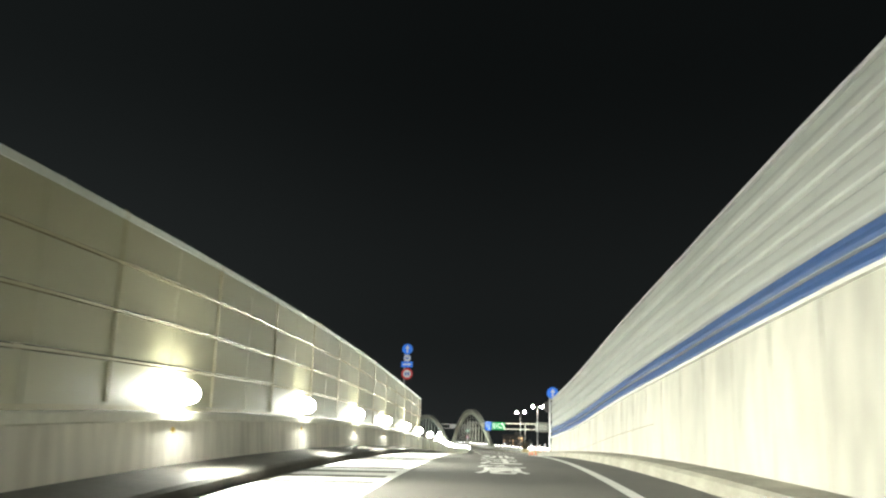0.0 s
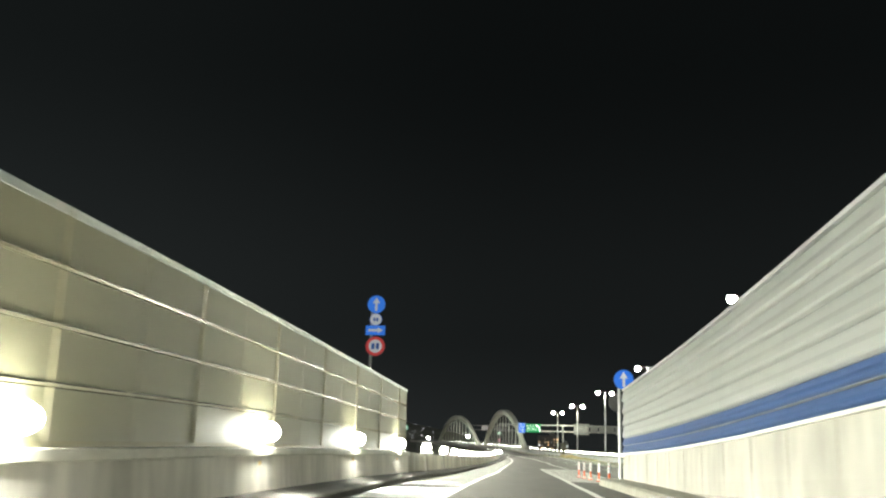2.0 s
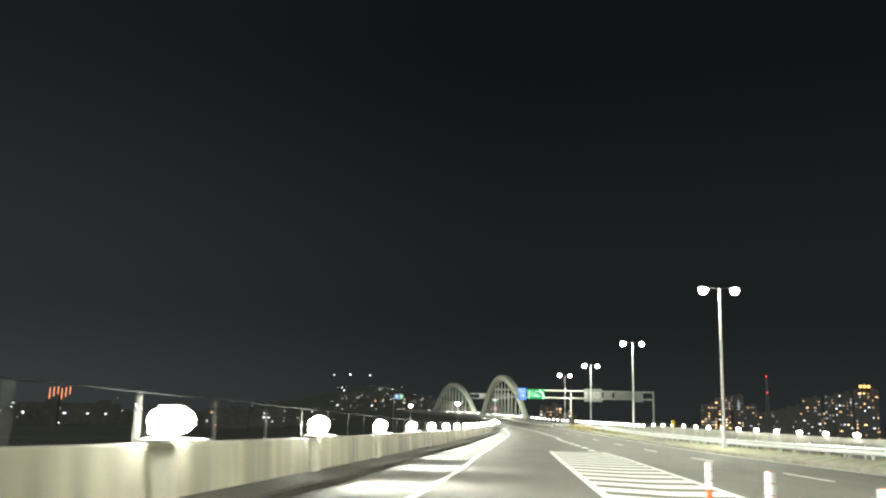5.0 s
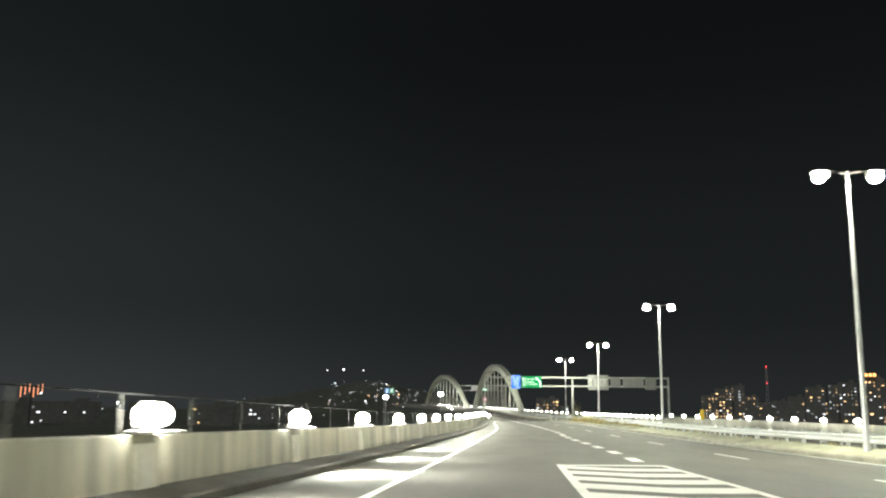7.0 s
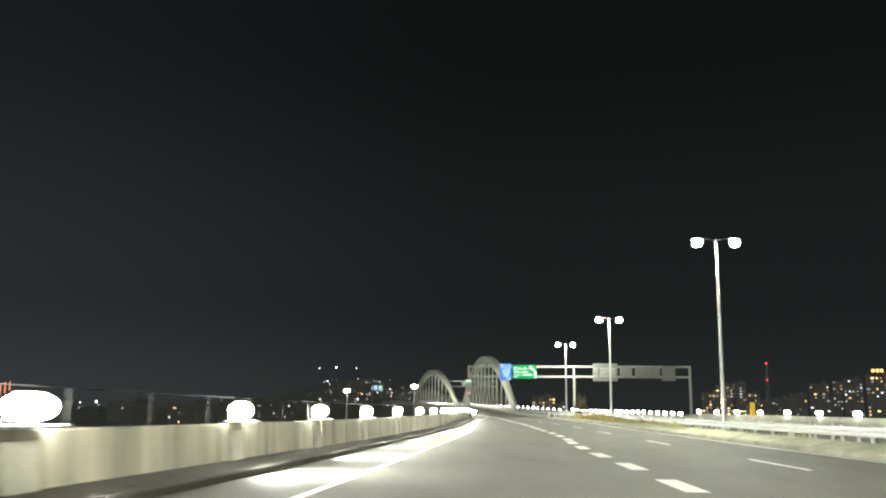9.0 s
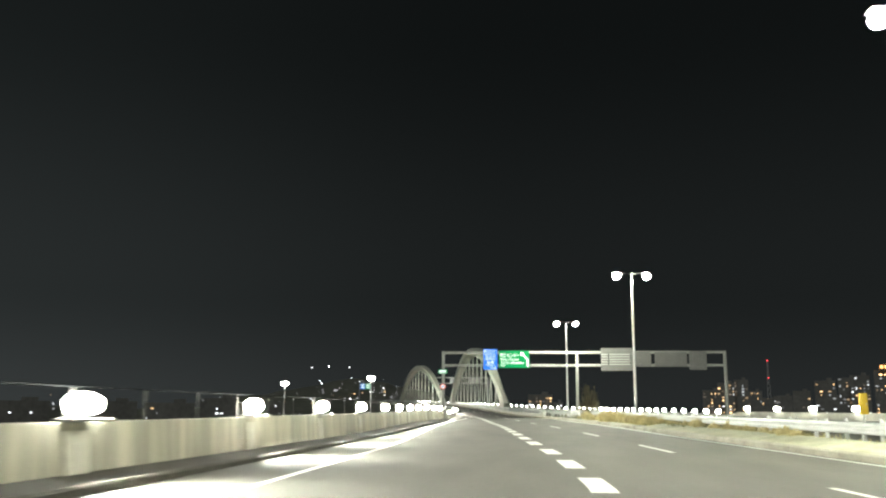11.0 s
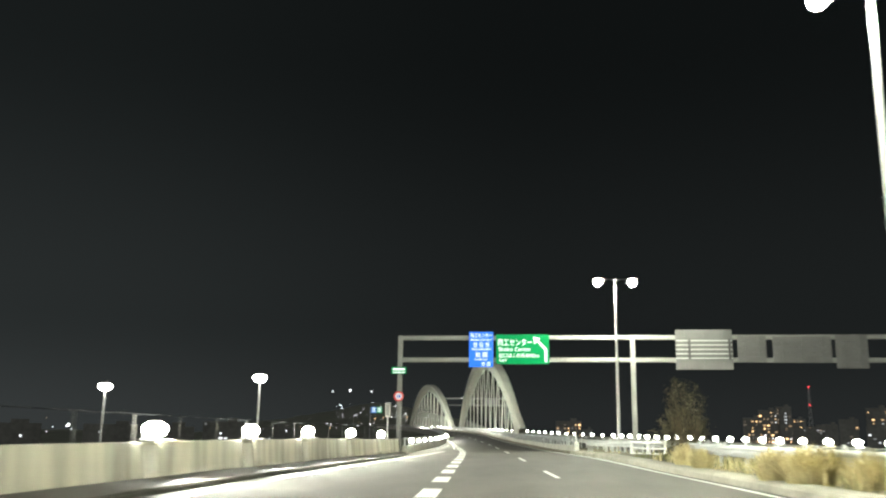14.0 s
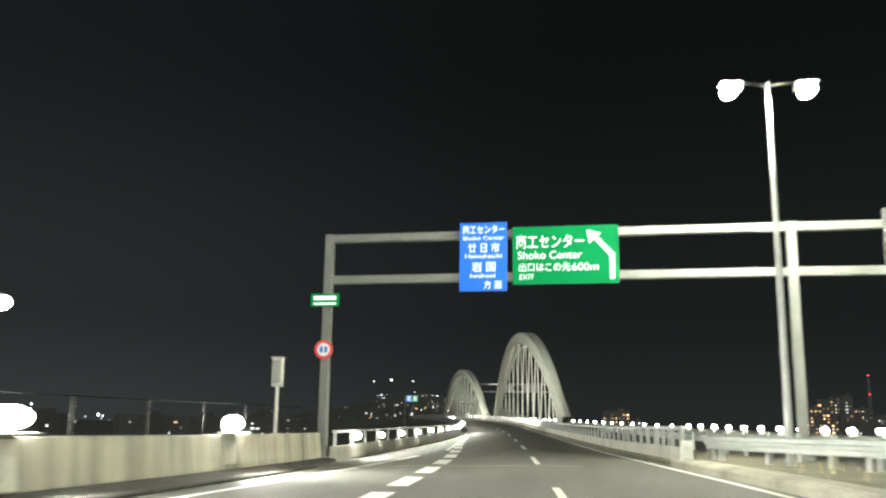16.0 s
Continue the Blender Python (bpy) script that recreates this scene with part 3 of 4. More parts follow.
far_fill_beam.energy, far_fill_beam.size = 220.0, 2.0
lamp_b = low_lamp(1, RAIL_GLOW, False)
for i in range(7):
    y = 334 + i * 24.0
    m = place(bridge_rail_x, y, -0.02, 0.2) @ Matrix.Diagonal((0.8, 0.62, 0.75, 1))
    if i == 0:
        lamp_b.matrix_basis = m
    else:
        copy_thing(lamp_b, m)
    m = place(bridge_rail_x, y, 0.33, 0.5)
    new("bridge_beam", far_fill_beam).matrix_basis = look(m.translation, m @ Vector((4.0, 0, -1.2)))
lamp_r = low_lamp(-1, FAR_GLOW, False)
far_x = lambda y: edge(y) + 16.6
far_ys = [68.6 + 7.1 * i for i in range(25)] + [247.3, 251.2, 255.2, 259.3, 263.4, 267.6, 271.2, 275, 278.9, 282.9, 286.9, 291.1, 295.5, 299.7, 304.1, 308.6, 313, 317.6, 322.5, 327.3] + [334.7 + 7.45 * i for i in range(36)]
far_base = table((-40, 0.98), (241, 0.98), (244, 0.66), (267, 0.64), (300, 0.42), (335, 0.22), (380, 0.12), (640, 0.12))
lamp_r.matrix_basis = place(far_x, far_ys[0], 0.1, far_base(far_ys[0]))
for y in far_ys[1:]:
    if y == 334.7:
        lamp_r = low_lamp(-1, FAR_GLOW, False)
        lamp_r.matrix_basis = place(far_x, y, 0.1, far_base(y)) @ Matrix.Diagonal((0.8, 0.62, 0.75, 1))
    else:
        copy_thing(lamp_r, place(far_x, y, 0.1, far_base(y)))
wall_far = structure(part("wall_far", sweep(lambda y: [(0, -0.5), (0.3, -0.5), (0.3, far_base(y)), (0.05, far_base(y)), (0, 0.1)], far_x, -40, 640, 5.0), CONCRETE), "concrete parapet of the opposite carriageway", "parapet")

# ---------------------------------------------------------------- bridge parapets with rails
def bridge_parapet(name, fx, y0, y1, side, fz=road_z, top=1.1, gap=2.0):
    t = structure(part(name, sweep([(0, -0.6), (0.32 * side, -0.6), (0.30 * side, 0.52), (0.04 * side, 0.52), (0, 0.1)], fx, y0, y1, 3.0, fz), CONCRETE), "low concrete bridge parapet with a steel rail on posts", "parapet")
    part("top_rail", sweep(rect(0.09 * side, 0.23 * side, top - 0.09, top), fx, y0, y1, 3.0, fz), GALVANISED, t)
    bm = bmesh.new()
    box(bm, (0, 0, (0.50 + top - 0.08) / 2), (0.10, 0.12, top - 0.56), bevel=0.012)
    me = part("post", bm, GALVANISED, t)
    me.matrix_basis = place(fx, y0 + 0.15, 0.16 * side, fz(y0) - road_z(y0))
    y = y0 + 0.15 + gap
    while y < min(y1, y0 + 130 * gap):
        c = me.copy()
        scene.collection.objects.link(c)
        c.matrix_basis = place(fx, y, 0.16 * side, fz(y) - road_z(y))
        y += gap
    return t


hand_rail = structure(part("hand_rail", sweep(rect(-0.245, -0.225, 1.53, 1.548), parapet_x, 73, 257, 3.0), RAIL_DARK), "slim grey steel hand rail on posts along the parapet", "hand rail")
bm = bmesh.new()
box(bm, (0, 0, 1.19), (0.024, 0.028, 0.67), bevel=0.005)
p = part("post", bm, RAIL_POST, hand_rail)
p.matrix_basis = place(parapet_x, 73.2, -0.225)
for i in range(1, 67):
    c = p.copy()
    scene.collection.objects.link(c)
    c.matrix_basis = place(parapet_x, 73.2 + 2.75 * i, -0.225)
# pilasters below the lamps; their paler tone carries the lamplight on the wall
bm = bmesh.new()
vs = [bm.verts.new(q) for q in ((0.012, -0.42, 0.12), (0.055, -0.38, 0.12), (0.055, 0.38, 0.12), (0.012, 0.42, 0.12), (-0.07, -0.42, 0.86), (-0.025, -0.38, 0.86), (-0.025, 0.38, 0.86), (-0.07, 0.42, 0.86))]
for f in ((0, 1, 5, 4), (1, 2, 6, 5), (2, 3, 7, 6), (3, 0, 4, 7), (4, 5, 6, 7), (3, 2, 1, 0)):
    bm.faces.new([vs[i] for i in f])
bmesh.ops.recalc_face_normals(bm, faces=bm.faces)
p = part("pilaster", bm, COPING, wall_west)
p.matrix_basis = place(parapet_x, lamp_ys[10])
for y in lamp_ys[11:]:
    c = p.copy()
    scene.collection.objects.link(c)
    c.matrix_basis = place(parapet_x, y)

bridge_parapet("wall_bridge_west", bridge_rail_x, 259.2, 600, -1, left_z, 1.04, 2.4)
bridge_parapet("wall_bridge_east", lambda y: edge(y) + 0.5, 255.9, 600, 1, edge_z, 1.1, 1.5)

# ---------------------------------------------------------------- median: kerb, soil, guard rail
median = structure(part("median", sweep([(0.35, -0.4), (4.25, -0.4), (4.25, 0.16), (3.9, 0.2), (2.3, 0.24), (0.75, 0.18), (0.5, 0.17), (0.35, 0.13)], edge, -40, 640, 3.0, edge_z), SOIL), "bare soil verge behind a low kerb", "verge")
VERGE_CONCRETE = material("verge_concrete", (0.30, 0.295, 0.21), 0.9, vary=0.4, scale=0.9, fine=10, bump=0.3)
median_kerb = structure(part("kerb_median", sweep([(0.30, -0.2), (0.55, -0.2), (0.55, 0.20), (0.36, 0.20), (0.31, 0.15)], edge, 40, 256, 3.0, edge_z), KERB_CONCRETE), "low concrete kerb of the median", "kerb")


def w_beam(h, o, side):
    pts = [(0.0, -0.16), (0.05, -0.12), (0.05, -0.07), (0.0, -0.02), (0.0, 0.02), (0.05, 0.07), (0.05, 0.12), (0.0, 0.16)]
    front = [(o - side * a, h + b) for a, b in pts]
    back = [(o - side * (a - 0.012), h + b) for a, b in reversed(pts)]
    return front + back


def guard_rail(fx, y0, y1, o, side, gap=2.6):
    t = structure(part("guard_rail", sweep(w_beam(0.72, o, side), fx, y0, y1, 2.6, edge_z), GALVANISED), "galvanised steel guard rail on round posts", "guard rail")
    bm = bmesh.new()
    tube(bm, (0, 0, -0.1), (0, 0, 0.86), 0.057, seg=10)
    box(bm, (-0.06 * side, 0, 0.72), (0.07, 0.06, 0.12))
    p = part("post", bm, GALVANISED, t)
    p.matrix_basis = place(fx, y0 + 0.3, o + 0.12 * side, 0.1 + bump_table(y0))
    y = y0 + 0.3 + gap
    while y < y1:
        c = p.copy()
        scene.collection.objects.link(c)
        c.matrix_basis = place(fx, y, o + 0.12 * side, 0.1 + bump_table(y))
        y += gap
    return t


guard_rail(edge, 60, 235, 1.75, 1)
guard_rail(edge, 60, 300, 3.6, -1)

# flared end of the guard rail before the bridge
flare_x = stable((247.6, 4.5), (249, 4.1), (251.5, 3.05), (254, 2.3), (256.3, 1.85))
t = structure(part("guard_rail", sweep([(0.0, 0.50), (0.05, 0.53), (0.05, 0.60), (0.0, 0.64), (0.0, 0.70), (0.05, 0.74), (0.05, 0.82), (0.0, 0.86), (0.03, 0.86), (0.08, 0.82), (0.08, 0.53), (0.03, 0.50)], flare_x, 247.6, 256.3, 0.6, edge_z), GALVANISED), "deep galvanised guard rail on broad square legs before the bridge", "guard rail")
for y in (248.9, 250.0, 251.4, 252.3, 255.3, 256.1):
    bm = bmesh.new()
    box(bm, (0.16, 0, 0.40), (0.13, 0.15, 0.90), bevel=0.012)
    p = part("leg", bm, GALVANISED, t)
    p.matrix_basis = place(flare_x, y, 0, bump_table(y))
    bm = bmesh.new()
    box(bm, (0.10, 0, 0.68), (0.06, 0.12, 0.26), bevel=0.01)
    part("spacer", bm, GALVANISED, t).matrix_basis = place(flare_x, y, 0, bump_table(y))

# short white pipe fence on the verge
FENCE_WHITE = material("fence_white", (0.78, 0.78, 0.74), 0.45, vary=0.1, scale=3, fine=25, bump=0.04)
t = thing("pipe_fence", pose(3.8, 244.8, edge_z(244.8) + 0.02, 0, 0, -40) @ Matrix.Scale(1.12, 4), "short white painted steel pipe fence on the verge", "fence")
for x in (0.0, 0.85, 1.7):
    bm = bmesh.new()
    box(bm, (x, 0, 0.36), (0.10 if x != 0.85 else 0.16, 0.10, 0.72), bevel=0.02)
    part("post", bm, FENCE_WHITE, t)
for z, q in ((0.66, 0.05), (0.42, 0.032), (0.20, 0.032)):
    bm = bmesh.new()
    tube(bm, (0, -0.03, z), (1.7, -0.03, z), q, q, 10)
    part("rail", bm, FENCE_WHITE, t)

# concrete footing along the verge's foot
part("footing", sweep([(0.46, 0.05), (0.95, 0.05), (0.95, 0.21), (0.90, 0.23), (0.5, 0.22), (0.46, 0.19)], edge, 206.02, 254.8, 2.0, edge_z), KERB_CONCRETE, median_kerb, "broad pale concrete footing")

part("footing", sweep([(0.46, 0.05), (1.62, 0.05), (1.62, 0.37), (1.56, 0.40), (0.54, 0.235), (0.46, 0.19)], edge, 60, 206, 3.0, edge_z), VERGE_CONCRETE, median_kerb, "broad sloping concrete footing")
# dry grass on the verge: low growth, and rounded drooping tufts
rng = random.Random(7)
blades, faces = [], []


def blade(x, y, z, a, tall, lean, w):
    """A tapered blade that bends over towards the heading a."""
    dx, dy = math.cos(a), math.sin(a)
    b = len(blades)
    for u, f, h in ((0.0, 1.0, 0.0), (0.25, 0.9, 0.55), (0.65, 0.7, 0.92)):
        px, py = x + dx * lean * u, y + dy * lean * u
        blades.append((px - dy * w * f, py + dx * w * f, z + tall * h))
        blades.append((px + dy * w * f, py - dx * w * f, z + tall * h))
    blades.append((x + dx * lean, y + dy * lean, z + tall * rng.uniform(0.8, 1.05)))
    faces.extend(((b, b + 1, b + 3, b + 2), (b + 2, b + 3, b + 5, b + 4), (b + 4, b + 5, b + 6)))


for n in range(15000):
    y = rng.uniform(100, 250)
    dens = 0.25 + 0.75 * (0.5 + 0.5 * noise.noise(Vector((y * 0.22, 3.1, 0)))) ** 1.5
    if (y < 206 and rng.random() < 0.45) or rng.random() > dens or (y > 235 and rng.random() < 0.97):
        continue
    o = rng.uniform(0.9 if y > 206 else 1.65, 3.3)
    tall = (0.25 + 0.75 * rng.random()) * (0.3 + 0.6 * max(0, noise.noise(Vector((y * 0.35, o * 0.8, 5.0))) + 0.25)) * (0.9 if y > 206 else 0.5)
    blade(edge(y) + o, y, edge_z(y) + 0.17, rng.uniform(0, math.tau), tall, rng.uniform(0.1, 0.6) * tall, 0.012 + 0.012 * rng.random())
green, gfaces = [], []
blades, gold = green, blades
faces, gold_faces = gfaces, faces
for n in range(4500):
    y = rng.uniform(200, 240)
    if rng.random() > 0.35 + 0.65 * noise.noise(Vector((y * 0.3, 9.0, 0))):
        continue
    blade(edge(y) + rng.uniform(1.0, 3.6), y, edge_z(y) + 0.17, rng.uniform(0, math.tau), rng.uniform(0.1, 0.4), rng.uniform(0.05, 0.2), 0.012)
me = bpy.data.meshes.new("green_grass")
me.from_pydata(green, [], gfaces)
me.materials.append(material("green_grass", (0.15, 0.155, 0.06), 0.8, vary=0.4, scale=2, fine=20, bump=0.0))
tagged(new("green_grass", me), "low green grass on the verge", "grass", kind="stuff")
blades, faces = gold, gold_faces
tufts = [(1.0, 230.3, 0.55, 0.85), (0.85, 227.6, 0.45, 0.7), (0.75, 220.8, 0.6, 0.85), (0.9, 219.4, 0.65, 0.9), (1.5, 219.9, 0.6, 0.85), (1.5, 217.9, 0.55, 0.8)]
y = 187.0
while y < 206:
    tufts.append((rng.uniform(1.55, 1.9), y, rng.uniform(0.3, 0.5), rng.uniform(0.45, 0.7)))
    y += rng.uniform(0.9, 2.6)
y = 207.0
while y < 217:
    tufts.append((rng.uniform(0.85, 1.7), y, rng.uniform(0.35, 0.6), rng.uniform(0.45, 0.8)))
    y += rng.uniform(0.5, 1.6)
for o, cy, r, tall in tufts:
    for n in range(int(900 * r)):
        a, q = rng.uniform(0, math.tau), math.sqrt(rng.random())
        x0, y0 = edge(cy) + o + math.cos(a) * q * r * 0.6, cy + math.sin(a) * q * r * 0.6
        h = tall * (1.0 - 0.45 * q) * rng.uniform(0.6, 1.08)
        blade(x0, y0, edge_z(y0) + 0.2, a + rng.gauss(0, 0.5), h, r * (0.25 + 0.55 * q) * rng.uniform(0.5, 1.2), 0.008 + 0.010 * rng.random())
me = bpy.data.meshes.new("dry_grass")
me.from_pydata(blades, [], faces)
me.materials.append(STRAW)
tagged(new("dry_grass", me), "rounded tufts of dry golden grass on the verge", "grass", kind="stuff")

# tall sparse shrub on the verge
BARK = material("shrub_bark", (0.11, 0.085, 0.055), 0.9, vary=0.3, scale=8, fine=40)
SHRUB_LEAF = material("shrub_leaf", (0.085, 0.072, 0.036), 0.7, vary=0.4, scale=4, fine=20, bump=0.0)
shrub = thing("shrub", pose(edge(233.2) + 1.75, 233.2, edge_z(233.2) + 0.17), "tall sparse shrub with brownish olive leaves on the verge", "shrub")
blades, faces = [], []
for k in range(34):
    a = rng.uniform(0, math.tau)
    tall = rng.choice((1.1, 1.5, 1.9, 2.4, 2.8, 3.1)) * rng.uniform(0.9, 1.05)
    out = rng.uniform(0.2, 1.1) * (1.5 - 0.3 * tall)
    p = Vector((math.cos(a) * 0.12, math.sin(a) * 0.12, -0.03))
    stems = bmesh.new()
    for s in range(8):
        u = (s + 1) / 8
        q = Vector((math.cos(a) * (0.12 + out * u ** 0.8), math.sin(a) * (0.12 + out * u ** 0.8), tall * u)) + Vector((rng.gauss(0, 0.03), rng.gauss(0, 0.03), 0))
        tube(stems, p, q, 0.016 * (1.15 - u), 0.016 * (1.05 - u) + 0.002, 5)
        if s >= 0:
            for n in range(int(22 + 20 * u)):
                c = p.lerp(q, rng.random()) + Vector((rng.gauss(0, 0.09), rng.gauss(0, 0.09), rng.gauss(0, 0.07)))
                d1 = Vector((rng.gauss(0, 1), rng.gauss(0, 1), rng.gauss(-0.3, 0.7))).normalized()
                d2 = d1.orthogonal().normalized() * 0.35
                z = rng.uniform(0.02, 0.05)
                b = len(blades)
                blades += [tuple(c - d1 * z), tuple(c + d2 * z), tuple(c + d1 * z), tuple(c - d2 * z)]
                faces.append((b, b + 1, b + 2, b + 3))
        p = q
    part("stem", stems, BARK, shrub)
me = bpy.data.meshes.new("foliage")
me.from_pydata(blades, [], faces)
me.materials.append(SHRUB_LEAF)
new("foliage", me).parent = shrub

# ---------------------------------------------------------------- street lamps
def street_lamp():
    t = thing("street_lamp", Matrix.Identity(4), "tall grey twin-arm street lamp, lit, on the median", "street lamp", "street lamps on the median")
    bm = bmesh.new()
    tube(bm, (0, 0, 0), (0, 0, 10.25), 0.105, 0.06, 14)
    tube(bm, (0, 0, 0), (0, 0, 0.5), 0.145, 0.145, 14)
    part("pole", bm, GALVANISED, t)
    bm = bmesh.new()
    tube(bm, (0, 0, 10.25), (0, 0, 10.66), 0.06, 0.055, 12)
    tube(bm, (0, 0, 10.66), (0, 0, 10.70), 0.07, 0.03, 12)
    part("collar", bm, DARK_STEEL, t)
    for s in (-1, 1):
        bm = bmesh.new()
        tube(bm, (0, 0, 10.58), (s * 0.45, 0, 10.66), 0.032, 0.03, 8)
        tube(bm, (s * 0.45, 0, 10.66), (s * 0.80, 0, 10.67), 0.03, 0.03, 8)
        part("arm", bm, DARK_STEEL, t)
        bm = bmesh.new()
        box(bm, (s * 1.02, 0, 10.665), (0.62, 0.34, 0.05), bevel=0.022)
        box(bm, (s * 0.735, 0, 10.55), (0.03, 0.30, 0.20), bevel=0.01)
        head = part("head", bm, DARK_STEEL, t)
        bm = bmesh.new()
        bmesh.ops.create_uvsphere(bm, u_segments=20, v_segments=12, radius=1.0)
        bmesh.ops.transform(bm, matrix=Matrix.Translation((s * 1.05, 0, 10.45)) @ Matrix.Diagonal((0.225, 0.28, 0.20, 1)), verts=bm.verts)
        for f in bm.faces:
            f.smooth = True
        part("lens", bm, STREET_GLOW, head)
    return t


lamp_spots = [(13.1, 92.4, 0.15), (11.68, 134.4, 0.1), (9.93, 177.3, 0.15), (7.14, 218.4, -0.15), (3.76, 254.3, -0.2)]
sl = street_lamp()
for i, (x, y, dz) in enumerate(lamp_spots):
    m = pose(x, y, road_z(y) + dz, 0, 0, math.degrees(-math.atan(heading(edge, y))))
    if i == 0:
        sl.matrix_basis = m
    else:
        copy_thing(sl, m)

# lamps of the lower road
def low_road_lamp(x, y, z):
    t = thing("street_lamp", pose(x, y, -7.5), "grey single street lamp, lit, on the lower road", "street lamp", "street lamps on the lower road")
    h = z + 7.5
    bm = bmesh.new()
    tube(bm, (0, 0, 0), (0, 0, h - 0.1), 0.09, 0.05, 10)
    part("pole", bm, GALVANISED, t)
    bm = bmesh.new()
    bmesh.ops.create_uvsphere(bm, u_segments=18, v_segments=10, radius=1.0)
    bmesh.ops.transform(bm, matrix=Matrix.Translation((0, 0, h + 0.05)) @ Matrix.Diagonal((0.40, 0.40, 0.24, 1)), verts=bm.verts)
    part("lens", bm, glow_small, t)
    bm = bmesh.new()
    tube(bm, (0, 0, h + 0.20), (0, 0, h + 0.34), 0.36, 0.10, 14)
    part("cap", bm, GALVANISED, t)


glow_small = glowing("lower_lamp_glow", (1, 0.98, 0.9), 60)
for spot in ((-26.6, 250.7, 4.0), (-17.3, 251.5, 4.6)):
    low_road_lamp(*spot)

# ---------------------------------------------------------------- sign gantry
G0, G1 = Vector((-10.29, 259.3, 0)), Vector((21.5, 259.0, 0))
gdir = (G1 - G0).normalized()
gang = math.degrees(math.atan2(gdir.y, gdir.x))
gantry = thing("sign_gantry", pose(G0.x, G0.y, 0, 0, 0, gang), "grey steel sign gantry spanning both carriageways", "sign gantry")
span = (G1 - G0).length
for px, z0 in ((0, 0.3), (15.35, 0.6), (span, 0.6)):
    bm = bmesh.new()
    box(bm, (px, 0, (z0 + 8.04) / 2), (0.30, 0.30, 8.04 - z0), bevel=0.03)
    box(bm, (px, 0, z0 + 0.06), (0.6, 0.6, 0.12), bevel=0.02)
    part("post", bm, GANTRY_STEEL, gantry)
for z in (7.88, 6.42):
    bm = bmesh.new()
    box(bm, (span / 2, 0, z), (span, 0.26, 0.28), bevel=0.03)
    part("beam", bm, GANTRY_STEEL, gantry)


def text_part(body, size, x, z, parent, mat, depth=-0.03, width=None, name="letter"):
    """A line of writing, one object a character, set to the given width."""
    sx = width / (reach(glyph(body)) * size) if width else 1.0
    for i, ch in enumerate(body):
        if ch == " ":
            continue
        me = glyph(ch, 0.01, 0.004)
        off = reach(glyph(body[:i + 1])) - reach(me)
        me.materials.clear()
        me.materials.append(mat)
        ob = new(name, me)
        ob.parent = parent
        ob.matrix_basis = Matrix.Translation((x + off * size * sx, depth, z)) @ Matrix.Rotation(radians(90), 4, "X") @ Matrix.Diagonal((size * sx, size, size, 1))


def panel_sign(name, x0, x1, z0, z1, face, label, border=True):
    t = thing(name, pose(G0.x, G0.y, 0, 0, 0, gang) @ pose(x0, -0.24, z0), label, "road sign", "signs on the gantry")
    w, h = x1 - x0, z1 - z0
    bm = bmesh.new()
    box(bm, (w / 2, 0.03, h / 2), (w, 0.05, h), bevel=0.008)
    part("backing", bm, SIGN_BACK, t)
    bm = bmesh.new()
    box(bm, (w / 2, -0.003, h / 2), (w - 0.02, 0.012, h - 0.02))
    part("face", bm, face, t)
    for q in (0.25, 0.75):
        bm = bmesh.new()
        box(bm, (w * q, 0.11, h / 2), (0.08, 0.12, h * 0.92))
        part("bracket", bm, GALVANISED, t)
    return t, w, h


g, w, h = panel_sign("direction_sign", 6.47, 9.97, 6.12, 8.08, HEADLIT_GREEN, "green overhead exit sign with white writing and a bent arrow")
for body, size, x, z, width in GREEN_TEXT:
    text_part(body, size, x, z, g, HEADLIT_WHITE, -0.016, width)
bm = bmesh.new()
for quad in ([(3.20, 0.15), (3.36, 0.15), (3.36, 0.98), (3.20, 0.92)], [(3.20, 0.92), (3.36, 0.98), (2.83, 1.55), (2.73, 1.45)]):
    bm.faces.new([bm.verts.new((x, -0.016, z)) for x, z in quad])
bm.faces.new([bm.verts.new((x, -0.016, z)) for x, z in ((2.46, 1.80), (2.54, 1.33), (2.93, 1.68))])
part("arrow", bm, HEADLIT_WHITE, g, "white bent arrow")
b, w, h = panel_sign("direction_sign", 4.67, 6.29, 5.92, 8.27, HEADLIT_BLUE, "blue overhead direction sign with white place names")
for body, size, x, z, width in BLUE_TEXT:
    text_part(body, size, x, z, b, HEADLIT_WHITE, -0.016, width)
for x0, x1, z0, z1 in ((18.05, 21.6, 5.8, 8.35), (21.9, 23.65, 6.3, 7.95), (24.05, 27.6, 6.25, 7.9), (27.85, 29.75, 5.9, 8.0)):
    t, w, h = panel_sign("direction_sign", x0, x1, z0, z1, SIGN_BACK, "back of a grey sign panel facing the other way")
    n = max(2, int(w / 0.9))
    for i in range(n):
        bm = bmesh.new()
        box(bm, (w * (i + 0.5) / n, -0.04, h / 2), (0.07, 0.06, h * 0.96))
        part("stiffener", bm, SIGN_BACK, t)
    # the first back gets bright lamplit ribs; farther ones are coloured as unlit
    for q in (0.28, 0.39, 0.50, 0.61, 0.72) if x0 < 20 else (0.2, 0.4, 0.6, 0.8):
        bm = bmesh.new()
        box(bm, (w / 2, -0.06, h * q), (w * 0.98, 0.09, 0.06))
        part("rib", bm, GALVANISED if x0 < 20 else SIGN_BACK, t)
    # dark strips laid over the ribs in place of shaded open slots
    if x0 < 20:
        for q in (0.24, 0.94):
            bm = bmesh.new()
            box(bm, (w * q, -0.12, h * 0.5), (0.16, 0.05, h * 0.5), bevel=0.01)
            part("slot_strip", bm, DARK_STEEL, t)


